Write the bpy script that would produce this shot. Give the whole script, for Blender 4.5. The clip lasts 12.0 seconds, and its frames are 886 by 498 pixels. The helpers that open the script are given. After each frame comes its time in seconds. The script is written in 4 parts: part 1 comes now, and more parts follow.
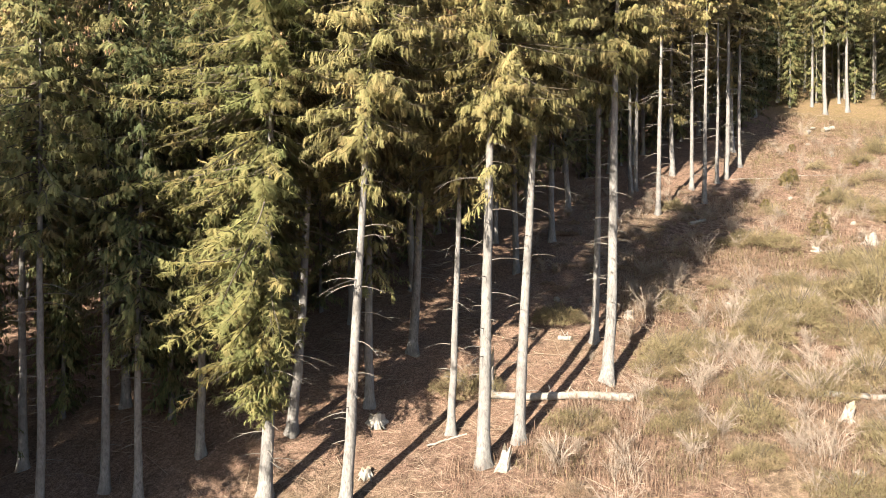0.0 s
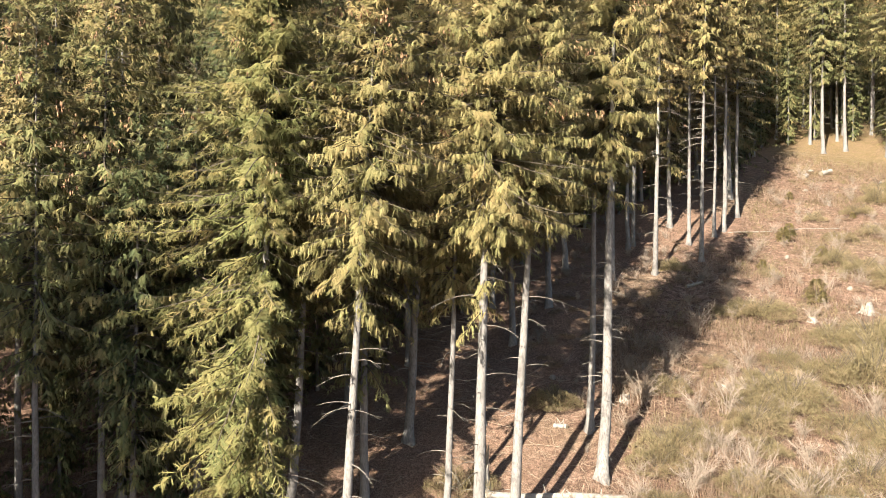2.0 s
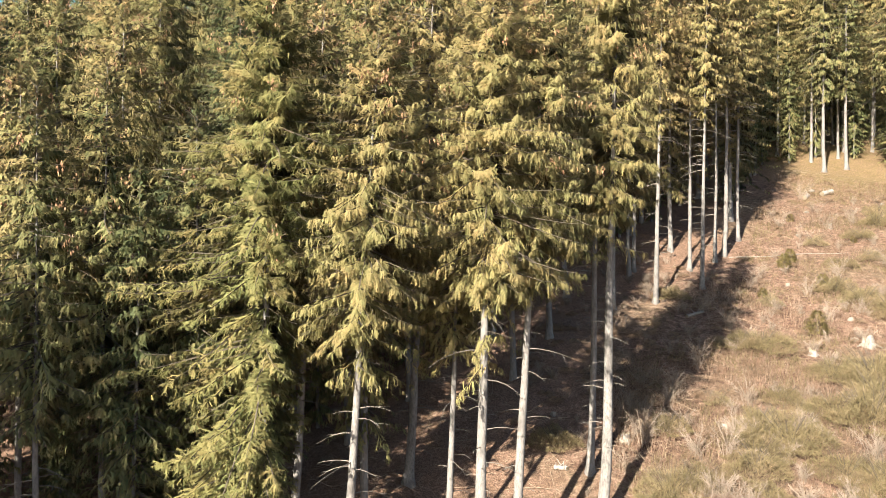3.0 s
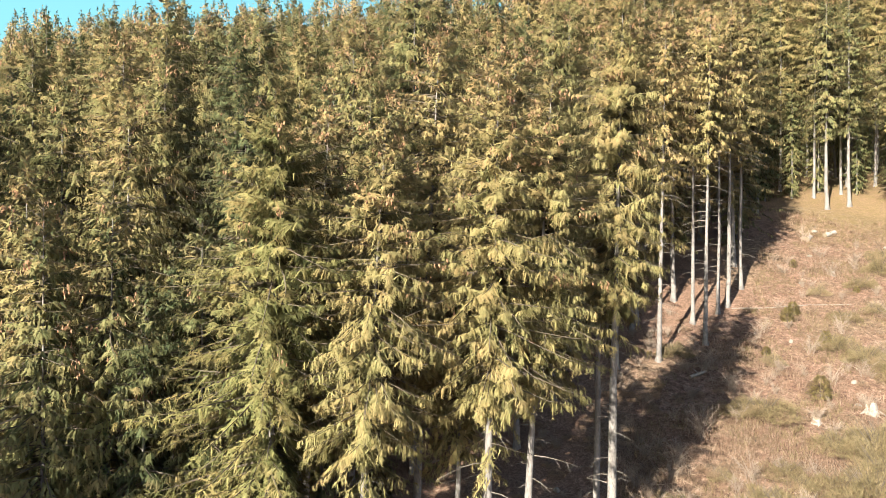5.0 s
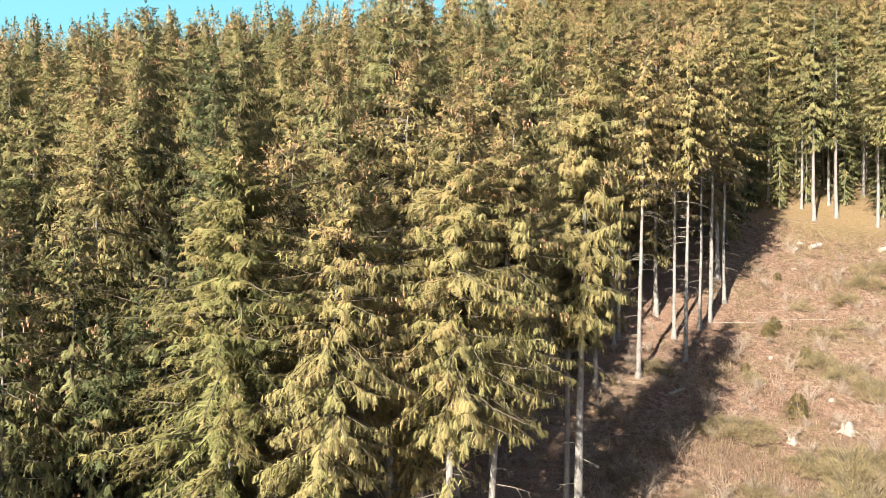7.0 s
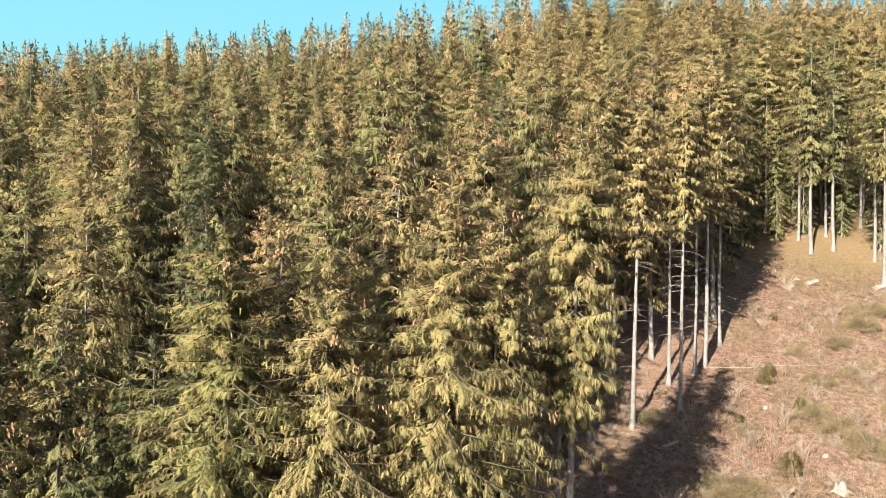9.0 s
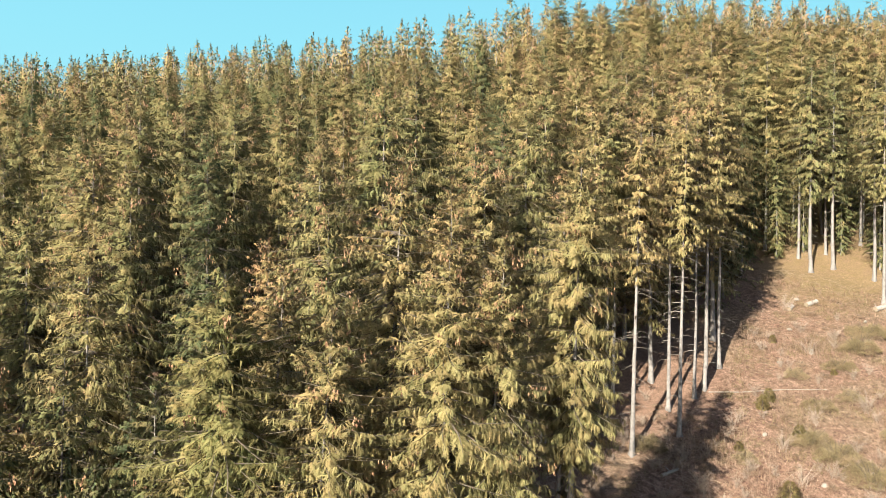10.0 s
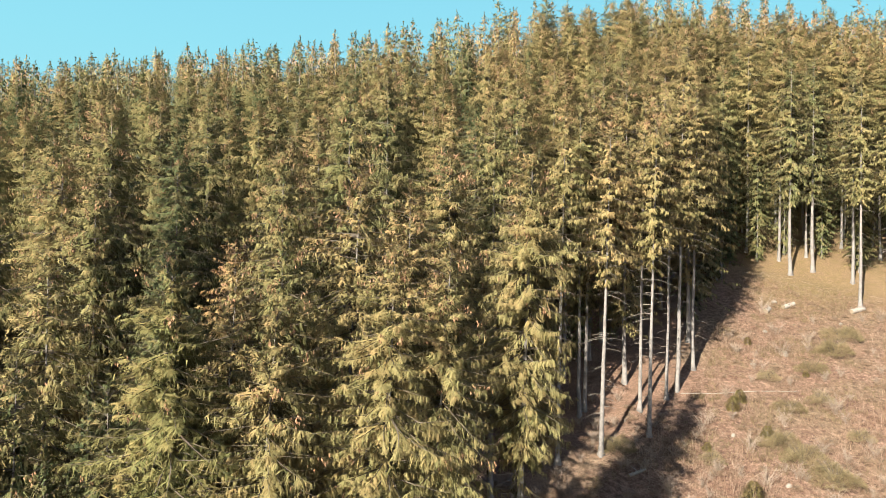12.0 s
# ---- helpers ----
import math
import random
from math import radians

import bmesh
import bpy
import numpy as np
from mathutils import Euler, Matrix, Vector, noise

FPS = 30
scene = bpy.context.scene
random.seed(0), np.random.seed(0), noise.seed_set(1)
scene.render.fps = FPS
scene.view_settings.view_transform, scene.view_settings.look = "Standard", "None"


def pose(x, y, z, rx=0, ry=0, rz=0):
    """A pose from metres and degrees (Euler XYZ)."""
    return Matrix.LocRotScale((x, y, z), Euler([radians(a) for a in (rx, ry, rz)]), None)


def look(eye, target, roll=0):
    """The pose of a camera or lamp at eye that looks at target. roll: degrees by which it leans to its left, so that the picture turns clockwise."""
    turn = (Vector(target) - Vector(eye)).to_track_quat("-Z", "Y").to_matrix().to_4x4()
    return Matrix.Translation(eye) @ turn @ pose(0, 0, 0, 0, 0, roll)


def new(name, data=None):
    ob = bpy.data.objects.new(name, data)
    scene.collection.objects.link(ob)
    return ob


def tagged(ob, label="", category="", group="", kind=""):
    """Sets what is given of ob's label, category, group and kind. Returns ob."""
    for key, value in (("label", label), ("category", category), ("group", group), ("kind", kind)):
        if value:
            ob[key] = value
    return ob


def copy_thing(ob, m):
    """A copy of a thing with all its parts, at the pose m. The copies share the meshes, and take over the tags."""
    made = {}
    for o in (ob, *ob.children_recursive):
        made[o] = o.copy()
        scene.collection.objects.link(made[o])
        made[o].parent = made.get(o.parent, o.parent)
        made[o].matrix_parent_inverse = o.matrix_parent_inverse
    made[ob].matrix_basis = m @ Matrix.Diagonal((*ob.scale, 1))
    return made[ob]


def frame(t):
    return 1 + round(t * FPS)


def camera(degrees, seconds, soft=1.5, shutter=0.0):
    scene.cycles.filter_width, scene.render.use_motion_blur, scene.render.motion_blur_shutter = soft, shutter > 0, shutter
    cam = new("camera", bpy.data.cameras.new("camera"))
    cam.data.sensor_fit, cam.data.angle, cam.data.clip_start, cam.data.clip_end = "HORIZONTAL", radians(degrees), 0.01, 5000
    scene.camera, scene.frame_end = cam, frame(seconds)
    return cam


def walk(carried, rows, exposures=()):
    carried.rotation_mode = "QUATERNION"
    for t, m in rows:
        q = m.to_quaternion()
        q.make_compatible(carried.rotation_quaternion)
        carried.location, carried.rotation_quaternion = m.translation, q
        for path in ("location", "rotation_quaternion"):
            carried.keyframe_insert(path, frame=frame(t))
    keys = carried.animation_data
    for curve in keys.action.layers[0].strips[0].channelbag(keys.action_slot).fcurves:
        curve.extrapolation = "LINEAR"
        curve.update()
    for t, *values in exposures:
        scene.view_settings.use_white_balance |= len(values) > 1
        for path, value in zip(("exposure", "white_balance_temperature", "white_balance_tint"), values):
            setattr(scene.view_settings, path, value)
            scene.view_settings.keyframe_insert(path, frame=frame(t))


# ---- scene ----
cam = camera(61.5, 12.0, soft=0.75)
METRES, EYE, TILT, LEAN, TURN = 20.0, 6.0, 0.0, 0.0, 0.0
ROWS = [
    (0.0, 0.0, 0.0, 0.0, -0.0, 0.0, 0.0),
    (0.5, 0.0017, -0.0012, 0.0503, 0.01, 0.03, -0.02),
    (1.0, 0.006, -0.0029, 0.1015, -0.01, 0.04, -0.08),
    (1.5, 0.0092, -0.004, 0.1534, 0.0, 0.06, -0.09),
    (2.0, 0.0101, -0.0045, 0.2021, 0.02, 0.12, -0.07),
    (2.5, 0.011, -0.0045, 0.2497, 0.06, 0.14, -0.11),
    (3.0, 0.0105, -0.0043, 0.2978, 0.08, 0.16, -0.12),
    (5.0, 0.0052, -0.0082, 0.496, 0.22, 0.23, -0.13),
    (5.5, 0.0035, -0.0088, 0.5397, 0.25, 0.28, -0.14),
    (6.0, 0.0077, -0.0094, 0.5509, 0.26, 0.28, -0.06),
    (6.5, 0.034, -0.0109, 0.5503, 0.26, 0.28, -0.13),
    (7.0, 0.0744, -0.0131, 0.5509, 0.23, 0.25, -0.27),
    (9.0, 0.0937, -0.0092, 0.7233, 0.24, 0.28, -0.45),
    (9.5, 0.0932, -0.0123, 0.7763, 0.25, 0.31, -0.55),
    (10.0, 0.0933, -0.0155, 0.8106, 0.26, 0.4, -0.61),
    (10.5, 0.0982, -0.019, 0.8179, 0.26, 0.46, -0.57),
    (11.0, 0.1222, -0.0257, 0.8189, 0.28, 0.51, -0.67),
    (11.5, 0.157, -0.0356, 0.816, 0.3, 0.53, -0.71),
    (12.0, 0.1963, -0.0454, 0.8123, 0.32, 0.55, -0.73),
]
walk(cam, [(t, pose(0, 0, EYE, TILT, LEAN, TURN) @ pose(METRES * x, METRES * y, METRES * z, 90 + pitch, roll, yaw)) for t, x, y, z, yaw, pitch, roll in ROWS],
     [(0.0, 2.40), (6.0, 2.40), (9.0, 2.28), (12.0, 2.13)])

# ---- light: a low sun behind the camera and to its left, clear sky ----
SUN_EL, SUN_AZ = 25.5, 31.0      # height; degrees by which the shadows run to the right of straight ahead
world = bpy.data.worlds.new("world")
scene.world = world
world.use_nodes = True
wn = world.node_tree
sky = wn.nodes.new("ShaderNodeTexSky")
sky.sky_type = "NISHITA"
sky.sun_disc = False
sky.sun_elevation = radians(SUN_EL)
sky.sun_rotation = radians(180 + SUN_AZ)
sky.ozone_density = 2.5
sky.dust_density = 1.2
wn.links.new(sky.outputs["Color"], wn.nodes["Background"].inputs["Color"])
wn.nodes["Background"].inputs["Strength"].default_value = 0.047
sun_data = bpy.data.lights.new("sun", "SUN")
sun_data.energy, sun_data.angle, sun_data.color = 4.9, radians(0.5), (1.0, 0.88, 0.73)
sun = new("sun", sun_data)
SUN_FROM = Vector((-math.sin(radians(SUN_AZ)) * math.cos(radians(SUN_EL)), -math.cos(radians(SUN_AZ)) * math.cos(radians(SUN_EL)), math.sin(radians(SUN_EL))))
sun.matrix_world = look(SUN_FROM * 300, (0, 0, 0))


# ---- materials ----
def material(name):
    m = bpy.data.materials.new(name)
    m.use_nodes = True
    return m, m.node_tree.nodes, m.node_tree.links, m.node_tree.nodes["Principled BSDF"]


def paint(n, l, p, col, share=0.57):
    """Links a colour to the shader, brought down to what the surface really reflects outdoors."""
    col = mix(n, l, 1.0, col, (share, share, share), "MULTIPLY")
    l.new(col, p.inputs["Base Color"])
    return col


def noise_node(n, l, scale, detail=4.0, rough=0.6, coord="Object"):
    tc = n.new("ShaderNodeTexCoord")
    no = n.new("ShaderNodeTexNoise")
    no.inputs["Scale"].default_value = scale
    no.inputs["Detail"].default_value = detail
    no.inputs["Roughness"].default_value = rough
    l.new(tc.outputs[coord], no.inputs["Vector"])
    return no.outputs["Fac"]


def ramp(n, l, fac, stops):
    r = n.new("ShaderNodeValToRGB")
    while len(r.color_ramp.elements) < len(stops):
        r.color_ramp.elements.new(0.5)
    for e, (p, c) in zip(r.color_ramp.elements, stops):
        e.position, e.color = p, (*c, 1)
    l.new(fac, r.inputs["Fac"])
    return r.outputs["Color"]


def mix(n, l, fac, a, b, blend="MIX"):
    m = n.new("ShaderNodeMix")
    m.data_type, m.blend_type = "RGBA", blend
    for s, v in ((0, fac), (6, a), (7, b)):
        if hasattr(v, "is_linked"):
            l.new(v, m.inputs[s])
        else:
            m.inputs[s].default_value = v if s == 0 else (*v, 1)
    return m.outputs[2]


def math_node(n, l, op, a, b):
    m = n.new("ShaderNodeMath")
    m.operation = op
    for s, v in ((0, a), (1, b)):
        if hasattr(v, "is_linked"):
            l.new(v, m.inputs[s])
        else:
            m.inputs[s].default_value = v
    return m.outputs[0]


def bump(n, l, bsdf, fac, strength, dist):
    b = n.new("ShaderNodeBump")
    b.inputs["Strength"].default_value = strength
    b.inputs["Distance"].default_value = dist
    l.new(fac, b.inputs["Height"])
    l.new(b.outputs["Normal"], bsdf.inputs["Normal"])


def leafy(name, stops, warm, rough=0.6, translucent=0.25, chance=0.42, puffy=False, share=0.57):
    """Thin foliage: tone of the plant, a chance value for each sprig, patches of older growth, some light through it."""
    m, n, l, p = material(name)
    at = n.new("ShaderNodeAttribute")
    at.attribute_name = "tone"
    geo = n.new("ShaderNodeNewGeometry")
    f = math_node(n, l, "MULTIPLY", geo.outputs["Random Per Island"], chance)
    f = math_node(n, l, "ADD", f, math_node(n, l, "MULTIPLY", at.outputs["Fac"], 1.04 - chance))
    col = ramp(n, l, f, stops)
    patch = noise_node(n, l, 0.9, 3.0)
    col = mix(n, l, ramp(n, l, patch, [(0.48, (0, 0, 0)), (0.68, (0.52, 0.52, 0.52))]), col, warm)
    grain = noise_node(n, l, 36.0 if puffy else 15.0, 2.0, 0.7)
    col = mix(n, l, 1.0, col, ramp(n, l, grain, [(0.40, (0.84, 0.85, 0.86)), (0.58, (1.05, 1.04, 1.03))]), "MULTIPLY")
    # lit clumps and dark gaps imitated in the colour by coarse noise
    clump = noise_node(n, l, 3.4, 2.0, 0.5)
    col = mix(n, l, 1.0, col, ramp(n, l, clump, [(0.40, (0.88, 0.90, 0.90)), (0.58, (1.05, 1.04, 1.03))]), "MULTIPLY")
    col = paint(n, l, p, col, share)
    p.inputs["Roughness"].default_value = rough
    p.inputs["Specular IOR Level"].default_value = 0.12
    tr = n.new("ShaderNodeBsdfTranslucent")
    l.new(col, tr.inputs["Color"])
    if puffy:
        # needles stand out all round their twig, so a sprig takes the light of the bough it hangs on
        pa = n.new("ShaderNodeAttribute")
        pa.attribute_name = "puff"
        vt = n.new("ShaderNodeVectorTransform")
        vt.vector_type, vt.convert_from, vt.convert_to = "NORMAL", "OBJECT", "WORLD"
        l.new(pa.outputs["Vector"], vt.inputs[0])
        l.new(vt.outputs[0], p.inputs["Normal"])
        l.new(vt.outputs[0], tr.inputs["Normal"])
    ms = n.new("ShaderNodeMixShader")
    ms.inputs[0].default_value = translucent
    l.new(p.outputs[0], ms.inputs[1])
    l.new(tr.outputs[0], ms.inputs[2])
    l.new(ms.outputs[0], n["Material Output"].inputs["Surface"])
    return m


def plain(name, dark, light, scale, rough=0.85, relief=0.02, detail=6.0, random_tint=0.0):
    m, n, l, p = material(name)
    fine = noise_node(n, l, scale, detail, 0.65)
    big = noise_node(n, l, scale * 0.12, 3.0)
    col = ramp(n, l, fine, [(0.32, dark), (0.68, light)])
    col = mix(n, l, math_node(n, l, "MULTIPLY", big, 0.5), col, dark)
    if random_tint:
        oi = n.new("ShaderNodeObjectInfo")
        col = mix(n, l, math_node(n, l, "MULTIPLY", oi.outputs["Random"], random_tint), col, light)
    col = paint(n, l, p, col)
    p.inputs["Roughness"].default_value = rough
    p.inputs["Specular IOR Level"].default_value = 0.2
    if relief:
        bump(n, l, p, fine, 0.7, relief)
    return m


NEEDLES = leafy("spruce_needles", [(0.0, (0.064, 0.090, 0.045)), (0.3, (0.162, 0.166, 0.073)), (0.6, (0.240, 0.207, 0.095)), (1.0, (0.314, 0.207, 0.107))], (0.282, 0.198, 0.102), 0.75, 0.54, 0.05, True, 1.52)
FRESH = leafy("fresh_spruce_needles", [(0.0, (0.066, 0.093, 0.041)), (0.3, (0.160, 0.168, 0.068)), (0.6, (0.239, 0.211, 0.090)), (1.0, (0.305, 0.212, 0.105))], (0.276, 0.202, 0.097), 0.75, 0.54, 0.05, True, 1.45)
CONE = plain("spruce_cone", (0.28, 0.16, 0.088), (0.50, 0.305, 0.18), 9.0, 0.7, 0.0)
DEADTWIG = plain("dead_twig", (0.16, 0.145, 0.125), (0.38, 0.35, 0.31), 3.0, 0.9, 0.0)
TWIG = plain("grey_twig", (0.10, 0.085, 0.066), (0.21, 0.18, 0.145), 5.0, 0.9, 0.0)


def bark_material(name, dark, mid, light):
    m, n, l, p = material(name)
    tc = n.new("ShaderNodeTexCoord")
    mp = n.new("ShaderNodeMapping")
    mp.inputs["Scale"].default_value = (1, 1, 0.35)
    l.new(tc.outputs["Object"], mp.inputs["Vector"])
    fine = n.new("ShaderNodeTexNoise")
    fine.inputs["Scale"].default_value = 16.0
    fine.inputs["Detail"].default_value = 6.0
    fine.inputs["Roughness"].default_value = 0.7
    l.new(mp.outputs[0], fine.inputs["Vector"])
    big = noise_node(n, l, 1.3, 4.0)
    col = ramp(n, l, fine.outputs["Fac"], [(0.3, dark), (0.5, mid), (0.72, light)])
    col = mix(n, l, ramp(n, l, big, [(0.48, (0, 0, 0)), (0.66, (0.6, 0.6, 0.6))]), col, dark)
    oi = n.new("ShaderNodeObjectInfo")
    col = mix(n, l, math_node(n, l, "MULTIPLY", oi.outputs["Random"], 0.35), col, mid)
    col = paint(n, l, p, col)
    p.inputs["Roughness"].default_value = 0.9
    p.inputs["Specular IOR Level"].default_value = 0.15
    bump(n, l, p, fine.outputs["Fac"], 0.8, 0.03)
    return m


BARK = bark_material("spruce_bark", (0.11, 0.104, 0.098), (0.275, 0.266, 0.252), (0.40, 0.39, 0.372))
DEADWOOD = plain("weathered_wood", (0.22, 0.20, 0.17), (0.52, 0.49, 0.44), 7.0, 0.9, 0.02, 6.0, 0.4)
CUTWOOD = plain("cut_wood", (0.25, 0.205, 0.14), (0.42, 0.37, 0.29), 9.0, 0.8, 0.01)
STRAW = leafy("dry_grass", [(0.0, (0.18, 0.110, 0.078)), (0.35, (0.315, 0.212, 0.150)), (0.7, (0.43, 0.320, 0.238)), (1.0, (0.53, 0.43, 0.335))], (0.27, 0.165, 0.12), 0.8, 0.25)
BROOM = leafy("broom_green", [(0.0, (0.17, 0.137, 0.074)), (0.5, (0.312, 0.260, 0.142)), (1.0, (0.46, 0.372, 0.250))], (0.42, 0.305, 0.205), 0.7, 0.25, 0.3)
DRYBROOM = leafy("dry_broom", [(0.0, (0.19, 0.135, 0.090)), (0.5, (0.385, 0.282, 0.198)), (1.0, (0.54, 0.425, 0.32))], (0.40, 0.265, 0.18), 0.8, 0.25, 0.3)
STONE = plain("pale_stone", (0.24, 0.215, 0.18), (0.46, 0.43, 0.38), 6.0, 0.9, 0.03)


def ground_material():
    m, n, l, p = material("clearing_and_forest_floor")
    at = n.new("ShaderNodeAttribute")
    at.attribute_name = "litter"
    fine = noise_node(n, l, 7.0, 8.0, 0.75)
    mid = noise_node(n, l, 1.1, 5.0, 0.65)
    big = noise_node(n, l, 0.16, 4.0)
    straw = ramp(n, l, fine, [(0.3, (0.105, 0.069, 0.048)), (0.5, (0.28, 0.19, 0.132)), (0.72, (0.47, 0.35, 0.255))])
    straw = mix(n, l, ramp(n, l, mid, [(0.45, (0, 0, 0)), (0.7, (0.7, 0.7, 0.7))]), straw, (0.24, 0.145, 0.10))
    straw = mix(n, l, ramp(n, l, big, [(0.48, (0, 0, 0)), (0.64, (0.6, 0.6, 0.6))]), straw, (0.25, 0.20, 0.125))
    floor = ramp(n, l, fine, [(0.3, (0.12, 0.077, 0.054)), (0.55, (0.33, 0.217, 0.150)), (0.75, (0.50, 0.365, 0.26))])
    chips = noise_node(n, l, 19.0, 3.0, 0.8)
    floor = mix(n, l, 1.0, floor, ramp(n, l, chips, [(0.38, (0.50, 0.47, 0.45)), (0.50, (0.98, 0.96, 0.94)), (0.66, (1.45, 1.40, 1.36))]), "MULTIPLY")
    straw = mix(n, l, 1.0, straw, ramp(n, l, chips, [(0.38, (0.62, 0.60, 0.58)), (0.50, (1.0, 0.99, 0.98)), (0.66, (1.32, 1.30, 1.28))]), "MULTIPLY")
    floor = mix(n, l, ramp(n, l, mid, [(0.5, (0, 0, 0)), (0.7, (0.6, 0.6, 0.6))]), floor, (0.13, 0.085, 0.05))
    clod = noise_node(n, l, 2.6, 4.0, 0.7)
    straw = mix(n, l, 1.0, straw, ramp(n, l, clod, [(0.38, (0.55, 0.52, 0.5)), (0.62, (1.25, 1.22, 1.22))]), "MULTIPLY")
    edge = math_node(n, l, "ADD", at.outputs["Fac"], math_node(n, l, "MULTIPLY", math_node(n, l, "SUBTRACT", mid, 0.5), 0.9))
    col = mix(n, l, ramp(n, l, edge, [(0.3, (0, 0, 0)), (0.7, (1, 1, 1))]), straw, floor)
    ms = n.new("ShaderNodeAttribute")
    ms.attribute_name = "moss"
    green = ramp(n, l, fine, [(0.3, (0.10, 0.085, 0.030)), (0.55, (0.26, 0.205, 0.075)), (0.75, (0.40, 0.31, 0.13))])
    col = mix(n, l, math_node(n, l, "MULTIPLY", ms.outputs["Fac"], mid), col, green)
    col = mix(n, l, 1.0, col, (0.97, 1.0, 1.08), "MULTIPLY")
    col = paint(n, l, p, col)
    p.inputs["Roughness"].default_value = 0.95
    p.inputs["Specular IOR Level"].default_value = 0.1
    bump(n, l, p, fine, 0.9, 0.10)
    return m


GROUND = ground_material()


# ---- the lie of the land ----
def land(x, y):
    """Height of the slope; it rises ahead, rounds over at a ridge and levels out in the valley behind."""
    x, y = np.asarray(x, float), np.asarray(y, float)
    right = 1 / (1 + np.exp(-(x + 5) / 14))
    ridge = 91 + 35 * right
    over = np.maximum(0, y - ridge)
    back = np.maximum(0, -12 - y)
    z = -11.55 + 0.048 * np.clip(x, -90, 110) + 0.373 * y
    z = z + right * 0.0023 * np.maximum(0, np.minimum(y, ridge) - 76) ** 2
    # to the left the crest lies farther back behind a gentler shoulder; to the right it sinks
    shoulder = 43 * np.clip((4 - x) / 40, 0, 1)
    past = np.maximum(0, over - shoulder)
    z = z - 0.373 * over + 0.27 * np.minimum(over, shoulder) - 0.12 * past * past / (past + 25) + 0.373 * back
    z = z - (0.115 * np.clip(x - 40, 0, 60) + 0.12 * np.clip(-56 - x, 0, 40)) * np.clip((y - 85) / 25, 0, 1)
    wx, wy = x + 1.7 * np.sin(0.31 * y + 0.13 * x), y + 1.9 * np.sin(0.27 * x - 0.17 * y + 1)
    bumps = 0.13 * np.sin(0.37 * wx + 1.3) * np.sin(0.33 * wy + 0.4) + 0.07 * np.sin(1.1 * wx + 0.3 * wy) * np.sin(0.9 * wy - 0.4 * wx + 2)
    return z + bumps


FOREST = [(-220, 17), (-16, 21.5), (-8, 24), (2.5, 26), (7.3, 30.5), (8.3, 35), (11.5, 44), (14.5, 50), (19.5, 52.5), (25.5, 61), (31, 71), (37, 79.5), (43.5, 76), (46.5, 71), (60, 66), (220, 50), (220, 420), (-220, 420)]
GLADE = [(-4.5, 27), (3, 27), (8, 31), (9.5, 38), (12.5, 46), (5, 47), (-3, 38.5)]


def inside(poly, x, y):
    x, y = np.asarray(x, float), np.asarray(y, float)
    hit = np.zeros(x.shape, bool)
    for (ax, ay), (bx, by) in zip(poly, poly[1:] + poly[:1]):
        cross = (ay > y) != (by > y)
        with np.errstate(divide="ignore", invalid="ignore"):
            at = (bx - ax) * (y - ay) / (by - ay if by != ay else 1e-9) + ax
        hit ^= cross & (x < at)
    return hit


def edge_distance(poly, x, y):
    x, y = np.asarray(x, float), np.asarray(y, float)
    best = np.full(x.shape, 1e9)
    for (ax, ay), (bx, by) in zip(poly, poly[1:] + poly[:1]):
        dx, dy = bx - ax, by - ay
        u = np.clip(((x - ax) * dx + (y - ay) * dy) / (dx * dx + dy * dy), 0, 1)
        best = np.minimum(best, np.hypot(x - ax - u * dx, y - ay - u * dy))
    return best


def forestness(x, y):
    d = edge_distance(FOREST, x, y)
    return np.where(inside(FOREST, x, y), d, -d)


def mesh_of(name, verts, faces, mat, tone=None, smooth=False):
    me = bpy.data.meshes.new(name)
    verts = np.asarray(verts, np.float32).reshape(-1, 3)
    faces = np.asarray(faces, np.int32)
    k = faces.shape[1]
    me.vertices.add(len(verts))
    me.vertices.foreach_set("co", verts.ravel())
    me.loops.add(faces.size)
    me.loops.foreach_set("vertex_index", faces.ravel())
    me.polygons.add(len(faces))
    me.polygons.foreach_set("loop_start", np.arange(0, faces.size, k, dtype=np.int32))
    me.polygons.foreach_set("loop_total", np.full(len(faces), k, np.int32))
    me.polygons.foreach_set("use_smooth", np.full(len(faces), smooth))
    me.update(calc_edges=True)
    me.materials.append(mat)
    if tone is not None:
        a = me.attributes.new("tone", "FLOAT", "POINT")
        a.data.foreach_set("value", np.broadcast_to(np.asarray(tone, np.float32), (len(verts),)).copy())
    return me


def part(name, me, parent, label=""):
    ob = new(name, me)
    ob.parent = parent
    return tagged(ob, label)


